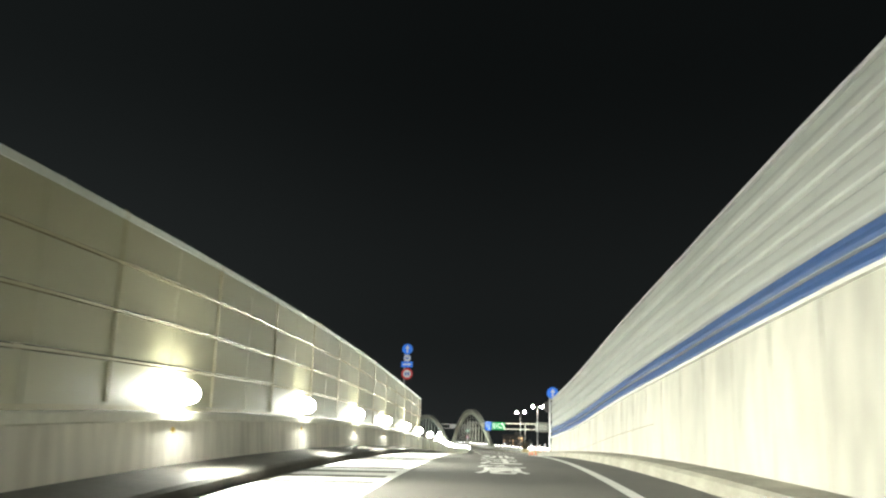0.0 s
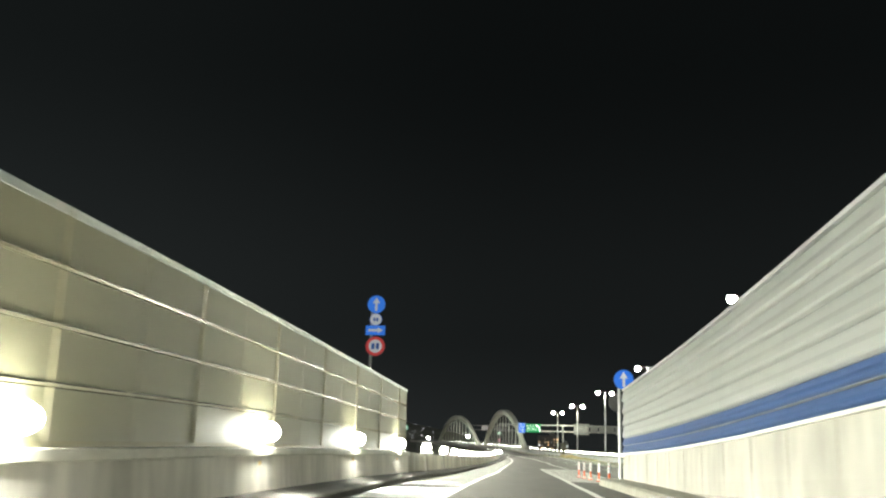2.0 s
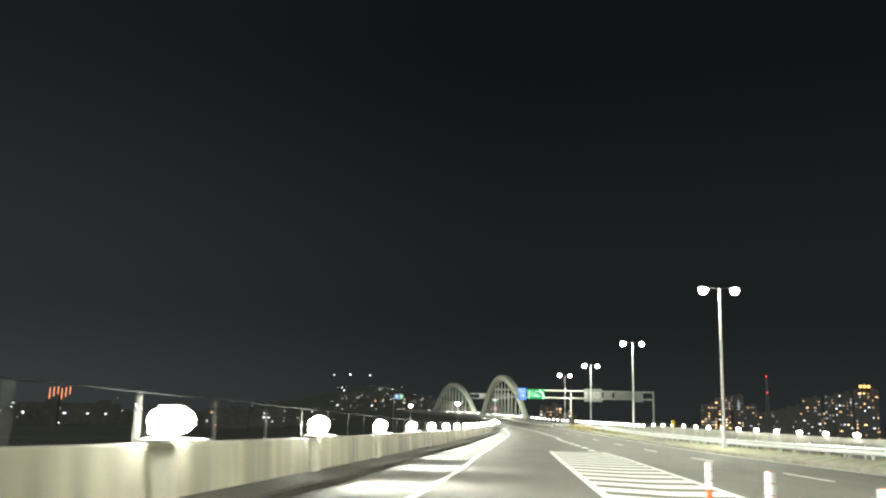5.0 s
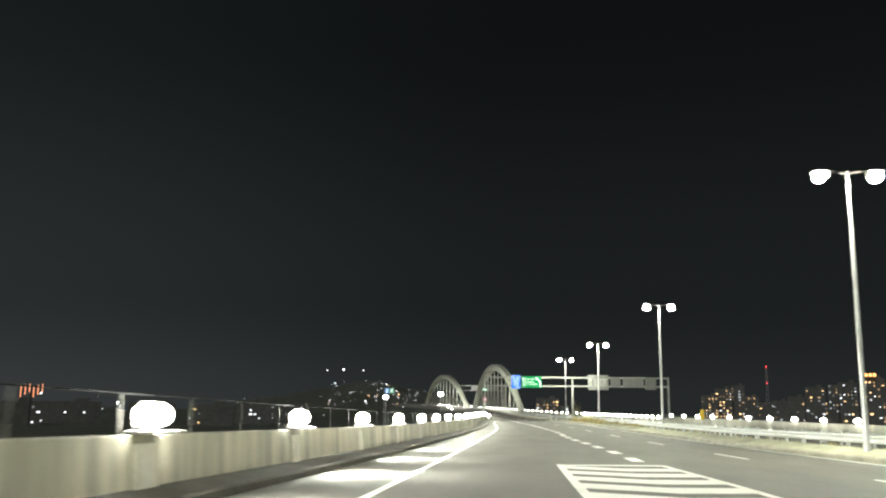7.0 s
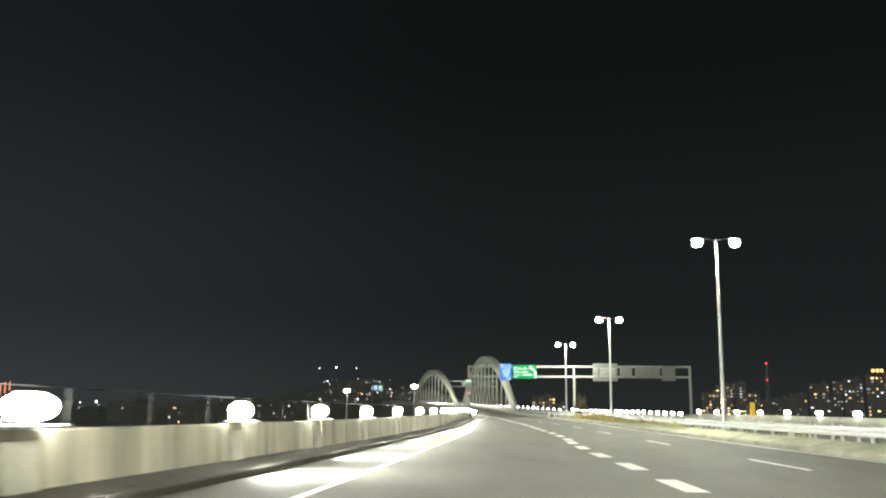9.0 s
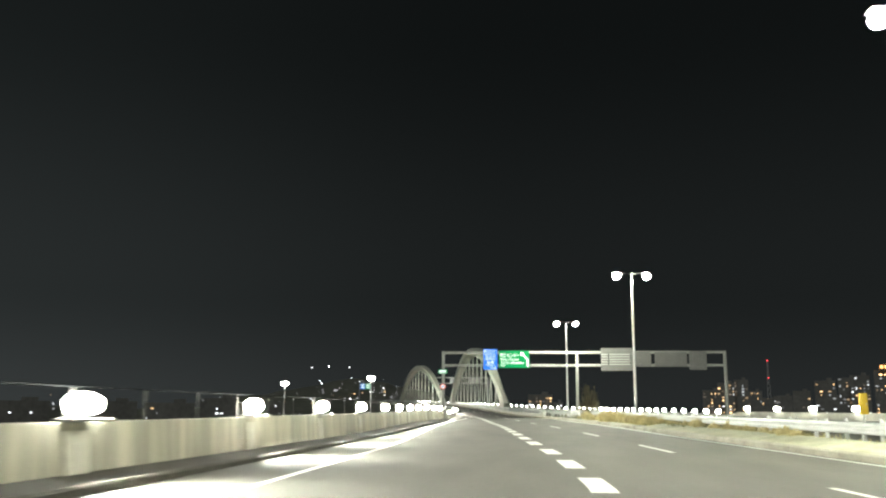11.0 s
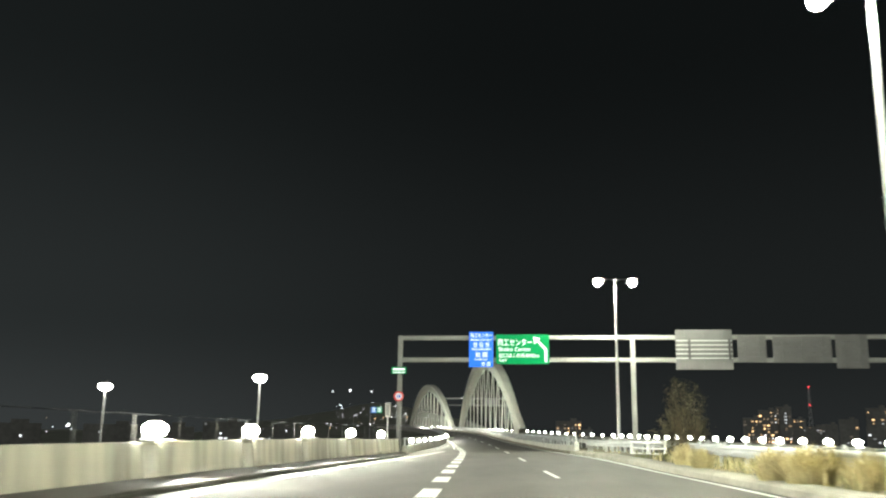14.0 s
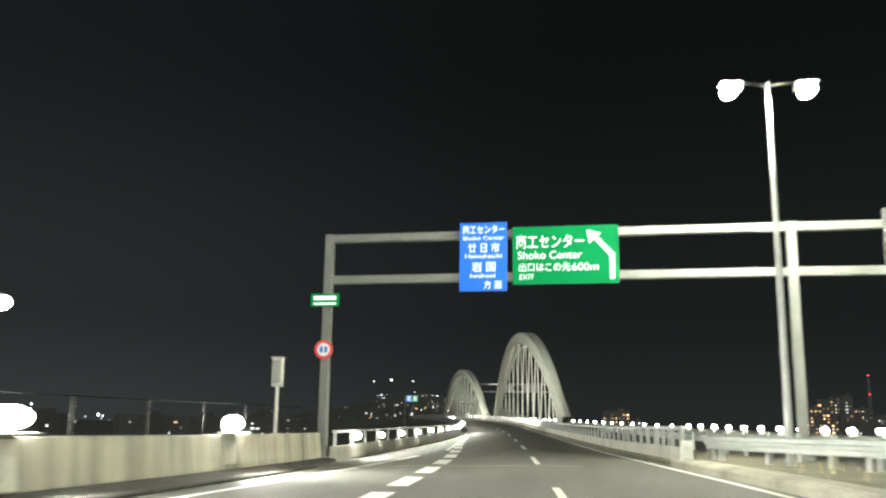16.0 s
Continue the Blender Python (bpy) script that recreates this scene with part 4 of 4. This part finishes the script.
def disc_sign(name, m, r, face, rim, label, symbol="up", group=""):
    t = thing(name, m, label, "road sign", group)
    bm = bmesh.new()
    tube(bm, (0, 0.0, 0), (0, 0.03, 0), r, r, 40)
    part("plate", bm, SIGN_BACK, t)
    bm = bmesh.new()
    tube(bm, (0, -0.004, 0), (0, 0.0, 0), r * 0.98, r * 0.98, 40)
    part("rim", bm, rim, t)
    bm = bmesh.new()
    tube(bm, (0, -0.008, 0), (0, -0.004, 0), r * (0.68 if rim in (SIGN_RED, HEADLIT_SIGN_RED) else 0.93), None, 40)
    part("face", bm, face, t)
    bm = bmesh.new()
    y = -0.012
    if symbol == "up":
        bm.faces.new([bm.verts.new((x * r, y, z * r)) for x, z in ((-0.13, -0.72), (0.13, -0.72), (0.13, 0.12), (-0.13, 0.12))])
        bm.faces.new([bm.verts.new((x * r, y, z * r)) for x, z in ((-0.42, 0.12), (0.42, 0.12), (0, 0.78))])
        part("arrow", bm, HEADLIT_SIGN_WHITE, t, "white upward arrow")
    else:
        for x0 in (-0.4, 0.08):
            bm.faces.new([bm.verts.new((x * r, y, z * r)) for x, z in ((x0, -0.3), (x0 + 0.32, -0.3), (x0 + 0.32, 0.3), (x0, 0.3))])
        part("mark", bm, SIGN_BLUE, t)
    return t


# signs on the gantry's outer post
disc_sign("speed_sign", pose(-10.3, 259.05, 3.99), 0.33, HEADLIT_SIGN_WHITE, HEADLIT_SIGN_RED, "round red-rimmed white speed sign on the gantry post", "mark")
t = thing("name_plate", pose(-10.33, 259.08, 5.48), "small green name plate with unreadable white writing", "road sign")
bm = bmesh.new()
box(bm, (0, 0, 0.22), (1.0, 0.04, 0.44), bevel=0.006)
part("plate", bm, HEADLIT_GREEN, t)
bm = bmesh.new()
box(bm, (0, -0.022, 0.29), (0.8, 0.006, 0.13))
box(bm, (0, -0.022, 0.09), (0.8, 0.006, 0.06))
part("lettering", bm, HEADLIT_WHITE, t)

# control box on a post behind the parapet
t = thing("control_box", pose(parapet_x(254.3) - 0.17, 254.3, road_z(254.3) + parapet_top(254.3)), "slim pale grey equipment box on a steel post on the parapet", "equipment box")
bm = bmesh.new()
tube(bm, (0, 0, -0.02), (0, 0, 1.35), 0.06, 0.055, 12)
box(bm, (0, 0, 0.01), (0.2, 0.2, 0.02))
part("post", bm, GALVANISED, t)
bm = bmesh.new()
box(bm, (0, 0, 1.72), (0.30, 0.24, 0.80), bevel=0.025)
part("box", bm, PANEL_WHITE, t)
bm = bmesh.new()
box(bm, (0, -0.125, 1.74), (0.24, 0.012, 0.66), bevel=0.004)
part("door", bm, PANEL_GREY, t)
bm = bmesh.new()
box(bm, (0.0, -0.02, 2.14), (0.36, 0.32, 0.04), bevel=0.01)
part("cap", bm, GALVANISED, t)

# ---------------------------------------------------------------- ramp signs
pole_x, pole_y = -4.95, 67.6
zb = road_z(pole_y)
t = thing("sign_post", pose(pole_x, pole_y, zb), "grey round steel sign post behind the noise barrier", "post")
bm = bmesh.new()
tube(bm, (0, 0, -0.3), (0, 0, 6.05), 0.05, 0.05, 12)
part("tube", bm, GALVANISED, t)
disc_sign("arrow_sign", pose(-4.8, 67.5, 6.18), 0.31, HEADLIT_SIGN_BLUE, HEADLIT_SIGN_BLUE, "round blue sign with a white upward arrow", "up", "signs on the ramp post")
disc_sign("limit_sign", pose(-4.8, 67.5, 5.66), 0.21, HEADLIT_SIGN_WHITE, HEADLIT_SIGN_BLUE, "small round pale sign with a blue rim", "mark", "signs on the ramp post")
disc_sign("limit_sign", pose(-4.78, 67.5, 4.75), 0.33, HEADLIT_SIGN_WHITE, HEADLIT_SIGN_RED, "round red-rimmed white limit sign", "mark", "signs on the ramp post")
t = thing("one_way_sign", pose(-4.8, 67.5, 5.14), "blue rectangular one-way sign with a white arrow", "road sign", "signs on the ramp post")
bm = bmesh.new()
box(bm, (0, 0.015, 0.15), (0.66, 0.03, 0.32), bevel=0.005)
part("plate", bm, HEADLIT_SIGN_BLUE, t)
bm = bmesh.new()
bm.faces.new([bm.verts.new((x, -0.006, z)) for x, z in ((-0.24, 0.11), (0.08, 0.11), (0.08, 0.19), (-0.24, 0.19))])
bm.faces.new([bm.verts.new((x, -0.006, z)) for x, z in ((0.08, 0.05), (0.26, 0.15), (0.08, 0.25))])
part("arrow", bm, HEADLIT_SIGN_WHITE, t)

t = thing("sign_post", pose(3.62, 71.3, road_z(71)), "grey round steel sign post at the wall's end", "post")
bm = bmesh.new()
tube(bm, (0, 0, 0), (0, 0, 4.0), 0.055, 0.055, 12)
part("tube", bm, GALVANISED, t)
disc_sign("arrow_sign", pose(3.79, 71.2, 4.07), 0.36, HEADLIT_SIGN_BLUE, HEADLIT_SIGN_BLUE, "round blue sign with a white upward arrow at the wall's end", "up")
disc_sign("limit_sign", pose(3.56, 71.45, 3.26, 0, 0, 195), 0.34, SIGN_WHITE, SIGN_RED, "round sign seen from its grey back", "mark")

# flexible posts on the nose
def delineator():
    t = thing("delineator_post", Matrix.Identity(4), "orange rubber delineator post with white reflective bands", "delineator", "delineators on the merging nose")
    bm = bmesh.new()
    tube(bm, (0, 0, 0), (0, 0, 0.05), 0.12, 0.10, 16)
    part("base", bm, ORANGE, t)
    bm = bmesh.new()
    tube(bm, (0, 0, 0.05), (0, 0, 0.80), 0.045, 0.038, 12)
    part("stem", bm, ORANGE, t)
    for z in (0.40, 0.535, 0.67):
        bm = bmesh.new()
        tube(bm, (0, 0, z), (0, 0, z + 0.12), 0.050, 0.048, 14)
        part("band", bm, REFLECTIVE, t)
    bm = bmesh.new()
    tube(bm, (0, 0, 0.05), (0, 0, 0.10), 0.085, 0.06, 14)
    part("foot_band", bm, REFLECTIVE, t)
    return t


dp = delineator()
for i, (x, y) in enumerate(((2.75, 88.2), (2.9, 85.0), (3.07, 81.8), (3.25, 78.2), (3.47, 75.0), (3.7, 72.3))):
    m = pose(x, y, road_z(y) + PAINT)
    if i == 0:
        dp.matrix_basis = m
    else:
        copy_thing(dp, m)

# ---------------------------------------------------------------- arch bridges
def arch_bridge(a, b, za, zb, rise, n_hang=12):
    """A single box-section arch on the median between the plan points a and b, with splayed hangers."""
    a, b = Vector((*a, za)), Vector((*b, zb))
    axis = b - a
    side = Vector((axis.y, -axis.x, 0)).normalized()
    t = thing("arch_bridge", Matrix.Identity(4), "pale steel arch with a single box rib and splayed hangers", "arch bridge", "arches of the bridge")

    def at(u, s=0.0):
        k = (4 * u * (1 - u)) ** 0.92
        return a + axis * u + side * s + Vector((0, 0, rise * k))

    bm = bmesh.new()
    rings = []
    for i in range(61):
        u = i / 60
        p, tan = at(u), (at(min(1, u + 0.01)) - at(max(0, u - 0.01))).normalized()
        nrm = side.cross(tan).normalized()
        if nrm.z < 0:
            nrm = -nrm
        k = 4 * u * (1 - u)
        d, w = 0.52 + 0.36 * k + 1.1 * max(0, 0.06 - min(u, 1 - u)) / 0.06, 0.52 + 0.48 * k
        c = 0.22
        sec = [(-w + c, -d), (w - c, -d), (w, -d + c), (w, d - c), (w - c, d), (-w + c, d), (-w, d - c), (-w, -d + c)]
        rings.append([bm.verts.new(p + side * x + nrm * z) for x, z in sec])
    for r0, r1 in zip(rings, rings[1:]):
        for j in range(8):
            bm.faces.new((r0[j], r0[(j + 1) % 8], r1[(j + 1) % 8], r1[j]))
    bmesh.ops.recalc_face_normals(bm, faces=bm.faces)
    part("rib", bm, ARCH_PAINT, t)
    for i in range(n_hang):
        u = (i + 1.2) / (n_hang + 1.4)
        for s in (-1, 1):
            bm = bmesh.new()
            tube(bm, a + axis * u + side * (s * 0.85), at(u, s * 0.5), 0.075, 0.075, 6)
            part("hanger", bm, ARCH_PAINT, t)
    return t


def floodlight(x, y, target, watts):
    """An unseen squat floodlight, added on the bridge kerb to brighten an arch."""
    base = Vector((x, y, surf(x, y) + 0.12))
    t = thing("floodlight", Matrix.Translation(base), "squat grey floodlight added at the bridge rail, unseen, brightening an arch", "floodlight", "floodlights of the arches")
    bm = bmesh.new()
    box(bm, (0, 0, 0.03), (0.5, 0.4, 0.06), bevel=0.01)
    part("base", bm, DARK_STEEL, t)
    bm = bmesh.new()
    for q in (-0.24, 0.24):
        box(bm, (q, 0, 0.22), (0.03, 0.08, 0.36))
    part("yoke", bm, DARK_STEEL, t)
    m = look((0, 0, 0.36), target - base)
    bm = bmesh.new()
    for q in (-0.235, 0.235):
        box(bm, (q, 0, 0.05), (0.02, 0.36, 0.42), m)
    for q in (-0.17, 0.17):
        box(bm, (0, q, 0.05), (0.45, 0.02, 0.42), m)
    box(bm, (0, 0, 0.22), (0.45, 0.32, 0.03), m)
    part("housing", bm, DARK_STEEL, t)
    lamp = bpy.data.lights.new("arch_fill_beam", "AREA")
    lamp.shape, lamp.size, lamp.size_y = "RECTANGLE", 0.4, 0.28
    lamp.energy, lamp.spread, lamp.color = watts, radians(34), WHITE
    new("arch_fill_beam", lamp).matrix_basis = Matrix.Translation(base) @ m @ pose(0, 0, 0.12)


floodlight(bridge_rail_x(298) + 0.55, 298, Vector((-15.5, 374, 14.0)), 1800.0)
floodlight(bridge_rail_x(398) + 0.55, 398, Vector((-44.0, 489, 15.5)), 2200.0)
arch_bridge((-5.5, 329), (-24.1, 416), 1.6, 3.1, 13.2)
arch_bridge((-27.6, 428), (-58.5, 545), 3.3, 5.3, 13.0)

# sign gantry far along the bridge, over the opposite carriageway
t = thing("sign_gantry", pose(-34.5, 459, road_z(459) - 0.2), "far grey steel sign gantry on the bridge", "sign gantry")
for x in (0.0, 18.6):
    bm = bmesh.new()
    box(bm, (x, 0, 4.7), (0.34, 0.34, 9.4), bevel=0.03)
    part("post", bm, GANTRY_STEEL, t)
for z in (7.3, 9.2):
    bm = bmesh.new()
    box(bm, (9.3, 0, z), (18.6, 0.28, 0.30), bevel=0.03)
    part("beam", bm, GANTRY_STEEL, t)
for x, w in ((7.5, 3.4), (14.2, 4.2)):
    bm = bmesh.new()
    box(bm, (x, -0.2, 8.25), (w, 0.08, 2.3), bevel=0.02)
    part("panel", bm, SIGN_BACK, t)

# yellow emergency box on the opposite carriageway's verge
t = thing("emergency_box", pose(18.4, 208, road_z(208)), "yellow emergency telephone box on a grey post", "emergency box")
bm = bmesh.new()
tube(bm, (0, 0, 0), (0, 0, 0.95), 0.06, 0.06, 10)
part("post", bm, GALVANISED, t)
bm = bmesh.new()
box(bm, (0, 0, 1.52), (0.38, 0.34, 1.16), bevel=0.03)
part("cabinet", bm, YELLOW_PAINT, t)
bm = bmesh.new()
box(bm, (0, -0.175, 1.55), (0.28, 0.012, 0.7), bevel=0.004)
part("door", bm, YELLOW_PAINT, t)
bm = bmesh.new()
box(bm, (0.1, -0.19, 1.5), (0.03, 0.02, 0.12), bevel=0.004)
part("handle", bm, GALVANISED, t)

# white end block of the bridge parapet
t = thing("parapet_end", pose(edge(255.4) + 0.62, 255.4, edge_z(255.4)), "white painted steel end post of the bridge rail", "rail end")
bm = bmesh.new()
box(bm, (0, 0, 0.36), (0.32, 0.42, 0.72), bevel=0.04)
part("block", bm, PANEL_WHITE, t)
for z in (0.22, 0.52):
    bm = bmesh.new()
    box(bm, (0, -0.22, z), (0.24, 0.03, 0.10), bevel=0.01)
    part("plate", bm, GALVANISED, t)

# joints of the ramp parapet
for i in range(52):
    y = 256 - 5.0 * i
    bm = bmesh.new()
    box(bm, (0, 0, 0.55), (0.014, 0.03, 0.86))
    j = part("joint", bm, DARK_KERB, wall_west if y > 72.5 else ramp_wall)
    j.matrix_basis = place(parapet_x, y, -0.028) @ Matrix.Rotation(radians(-3.9), 4, "Y")


# pale cover plates below the lamps; ramp discs stand in for yellow lamp glints
bm = bmesh.new()
box(bm, (0, 0, 0), (0.012, 0.2, 0.42), bevel=0.004)
plate = part("cover_plate", bm, PANEL_WHITE, wall_west)
bm = bmesh.new()
tube(bm, (0, 0, 0), (0.02, 0, 0), 0.045, 0.04, 14)
amber = part("glint_disc", bm, material("yellow_glint", (0.85, 0.55, 0.08), 0.2, vary=0.05, bump=0.0), ramp_wall)
tilt = Matrix.Rotation(radians(-3.9), 4, "Y")
for i, y in enumerate(lamp_ys):
    ob = amber if y < 72 else plate
    if i not in (0, 10):
        ob = ob.copy()
        scene.collection.objects.link(ob)
    ob.matrix_basis = place(parapet_x, y, -0.045, 0.74) @ tilt if y < 72 else place(parapet_x, y, 0.022, 0.46) @ tilt

# ---------------------------------------------------------------- distance
rng = random.Random(21)


def unit_window(mat):
    me = bpy.data.meshes.new("window")
    bm = bmesh.new()
    bmesh.ops.create_cube(bm, size=1.0)
    bm.to_mesh(me)
    bm.free()
    me.materials.append(mat)
    return me


UNIT = {True: unit_window(WINDOW_WARM), False: unit_window(WINDOW_WHITE)}


def far_building(x, y, w, d, h, warm, share, z0=-7.5, floor=3.0, label="dark apartment block with scattered lit windows"):
    t = thing("apartment_building", pose(x, y, z0, 0, 0, math.degrees(math.atan2(y - 150, x)) - 90), label, "building", "far buildings")
    bm = bmesh.new()
    box(bm, (0, d / 2, h / 2), (w, d, h))
    box(bm, (w * 0.2, d / 2, h + 1.2), (w * 0.25, d * 0.4, 2.4))
    part("wall", bm, FACADE, t)
    nx, nz = max(2, int(w / 3)), max(2, int(h / floor))
    for i in range(nx):
        for k in range(nz):
            if rng.random() < share * 1.4:
                win = new("window", UNIT[rng.random() < 0.15 + warm])
                win.parent = t
                win.matrix_basis = Matrix.Translation((-w / 2 + (i + 0.5) * w / nx, -0.06, (k + 0.5) * floor)) @ Matrix.Diagonal((w / nx * rng.choice((0.2, 0.3, 0.4, 0.65)), 0.1, floor * rng.uniform(0.2, 0.42), 1))
    return t


def bearing(px_right, far, z=0.0):
    """A far place seen from the merging road, by its slope to the right of straight ahead."""
    a = math.atan(px_right)
    return Vector((far * math.sin(a), 100 + far * math.cos(a), z))


# apartment blocks across the water, to the east
for s, far, wide, high, warm, share in (
        (0.004, 900, 22, 26, 0.6, 0.4), (0.022, 1000, 10, 20, 0.2, 0.15), (0.178, 980, 17, 32, 0.55, 0.4), (0.193, 1010, 17, 40, 0.75, 0.4), (0.208, 1030, 14, 44, 0.45, 0.25),
        (0.222, 1100, 15, 34, 0.35, 0.12), (0.252, 1150, 16, 30, 0.3, 0.08), (0.268, 1100, 18, 34, 0.3, 0.10), (0.288, 900, 17, 38, 0.4, 0.16),
        (0.312, 950, 18, 42, 0.3, 0.18), (0.322, 920, 16, 43, 0.15, 0.3), (0.347, 850, 20, 44, 0.7, 0.25), (0.378, 980, 16, 38, 0.3, 0.15),
        (0.415, 900, 18, 34, 0.4, 0.2), (0.445, 880, 22, 30, 0.5, 0.2), (0.48, 900, 20, 26, 0.4, 0.2), (0.30, 1250, 30, 30, 0.5, 0.15), (0.24, 1300, 30, 30, 0.5, 0.08)):
    p = bearing(s, far)
    far_building(p.x, p.y, wide, 16, high, warm, share)

# a lattice mast with red beacons
p = bearing(0.239, 1400)
t = thing("radio_mast", pose(p.x, p.y, -7.5), "tall slender radio mast with two red beacons", "mast")
bm = bmesh.new()
for sx, sy in ((-1, -1), (1, -1), (1, 1), (-1, 1)):
    tube(bm, (3 * sx, 3 * sy, 0), (0.5 * sx, 0.5 * sy, 82), 0.16, 0.12, 5)
for k in range(10):
    q = 3 - 2.5 * k / 10
    tube(bm, (-q, -q, 8.2 * k), (q - 0.25, -q, 8.2 * (k + 1)), 0.15, 0.15, 4)
part("lattice", bm, GALVANISED, t)
for z in (60, 84):
    bm = bmesh.new()
    bmesh.ops.create_uvsphere(bm, u_segments=10, v_segments=6, radius=0.9)
    bmesh.ops.translate(bm, vec=(0, 0, z), verts=bm.verts)
    part("beacon", bm, BEACON_RED, t)

# wooded hill with house lights, to the west
bm = bmesh.new()
rows = []
for i in range(81):
    s = -0.75 + 0.012 * i
    crest = 14 + 50 * math.exp(-((s + 0.20) / 0.11) ** 2) + 10 * noise.noise(Vector((s * 14, 0, 2))) + 5 * noise.noise(Vector((s * 45, 0, 2)))
    rows.append([bm.verts.new(bearing(s, d, -7.5 + h * crest)) for d, h in ((1150, 0.0), (1300, 0.35), (1450, 0.75), (1600, 1.0), (1800, 0.8), (2000, 0.0))])
for a, b in zip(rows, rows[1:]):
    for j in range(5):
        bm.faces.new((a[j], a[j + 1], b[j + 1], b[j]))
structure(part("hill", bm, LAND), "dark wooded hill behind the town", "hill")

lights = {0: bmesh.new(), 1: bmesh.new()}
for n in range(150):
    if n < 108:
        s = rng.uniform(-0.245, -0.125)
        d = rng.uniform(1250, 1560)
        h = ((d - 1150) / 450) * (14 + 50 * math.exp(-((s + 0.20) / 0.11) ** 2)) + rng.uniform(2, 9)
    else:
        s, d = rng.uniform(-0.72, -0.12), rng.uniform(700, 1100)
        h = rng.uniform(5, 24)
    r = rng.choice((0.22, 0.3, 0.36, 0.45, 0.6))
    p = bearing(s, d, -7.5 + h + 2)
    box(lights[0 if rng.random() < 0.93 else 1], p, (r * 1.3, r, r * rng.choice((1.0, 1.5, 2.2))))
for s, z in ((-0.245, 76), (-0.226, 78), (-0.203, 77)):
    box(lights[0], bearing(s, 1590, z), (1.7, 1.5, 1.7))
tagged(part("house_lights", lights[0], HOUSE_WHITE), "many small white lights of houses on the hill", "house lights", kind="stuff")
tagged(part("house_lights", lights[1], HOUSE_WARM), "small warm lights of houses on the hill", "house lights", kind="stuff")

# dark blocks of the lower town, to the west
for s, far, wide, high, warm, share in ((-0.62, 600, 30, 14, 0.2, 0.05), (-0.55, 680, 40, 15, 0.2, 0.06), (-0.45, 760, 36, 16, 0.2, 0.05), (-0.38, 640, 30, 14, 0.1, 0.06), (-0.33, 700, 26, 18, 0.1, 0.08), (-0.29, 800, 34, 16, 0.2, 0.08)):
    p = bearing(s, far)
    far_building(p.x, p.y, wide, 16, high, warm, share, label="low dark town block with a few lit windows")

# orange neon fence-like sign far off
p = bearing(-0.60, 560)
t = thing("neon_sign", pose(p.x, p.y, 11.5, 0, 0, 30), "far orange neon sign of upright strokes", "neon sign")
for i in range(6):
    bm = bmesh.new()
    box(bm, (-5.5 + 2.2 * i, 0, (i * 37 % 3)), (0.5, 0.3, 6.5 - (i % 3)))
    part("stroke", bm, NEON_ORANGE, t)
bm = bmesh.new()
box(bm, (0, 0.6, -9.5), (1.2, 0.6, 19.0))
part("mast", bm, DARK_STEEL, t)


# far pair of blue and green direction signs on one post
t = thing("direction_sign", pose(-98.5, 671, -7.5, 0, 0, 8) @ Matrix.Diagonal((0.8, 0.8, 0.84, 1)), "far blue and green direction sign on a steel post", "road sign")
bm = bmesh.new()
tube(bm, (-4.4, 0.3, 0), (-4.4, 0.3, 29.6), 0.25, 0.2, 10)
tube(bm, (-4.4, 0.3, 27.2), (3.6, 0.3, 27.2), 0.14, 0.14, 8)
tube(bm, (-4.4, 0.3, 28.8), (3.6, 0.3, 28.8), 0.14, 0.14, 8)
part("post", bm, GALVANISED, t)
for name, x, w, mat in (("blue_panel", -2.0, 3.4, FAR_SIGN_BLUE), ("green_panel", 1.75, 3.7, FAR_SIGN_GREEN)):
    bm = bmesh.new()
    box(bm, (x, 0, 28.0), (w, 0.12, 3.8), bevel=0.03)
    part(name, bm, mat, t)
    bm = bmesh.new()
    for z, q in ((29.1, 0.7), (28.2, 0.55), (27.2, 0.75)):
        box(bm, (x, -0.08, z), (w * q, 0.03, 0.45))
    part("lettering", bm, HEADLIT_WHITE, t)

# orange lights along a tower's top
p = bearing(0.346, 845)
t = thing("roof_sign", pose(p.x, p.y, 37.5, 0, 0, -20), "row of orange lights on a tower's roof", "roof lights")
for i in range(3):
    bm = bmesh.new()
    box(bm, (-3.2 + 3.2 * i, 0, 1.4), (2.2, 0.6, 2.4), bevel=0.3)
    part("light", bm, ROOF_ORANGE, t)
bm = bmesh.new()
box(bm, (0, 0.4, 0.0), (10.5, 0.3, 0.5))
box(bm, (0, 0.4, -0.6), (0.5, 0.3, 1.2))
part("frame", bm, DARK_STEEL, t)
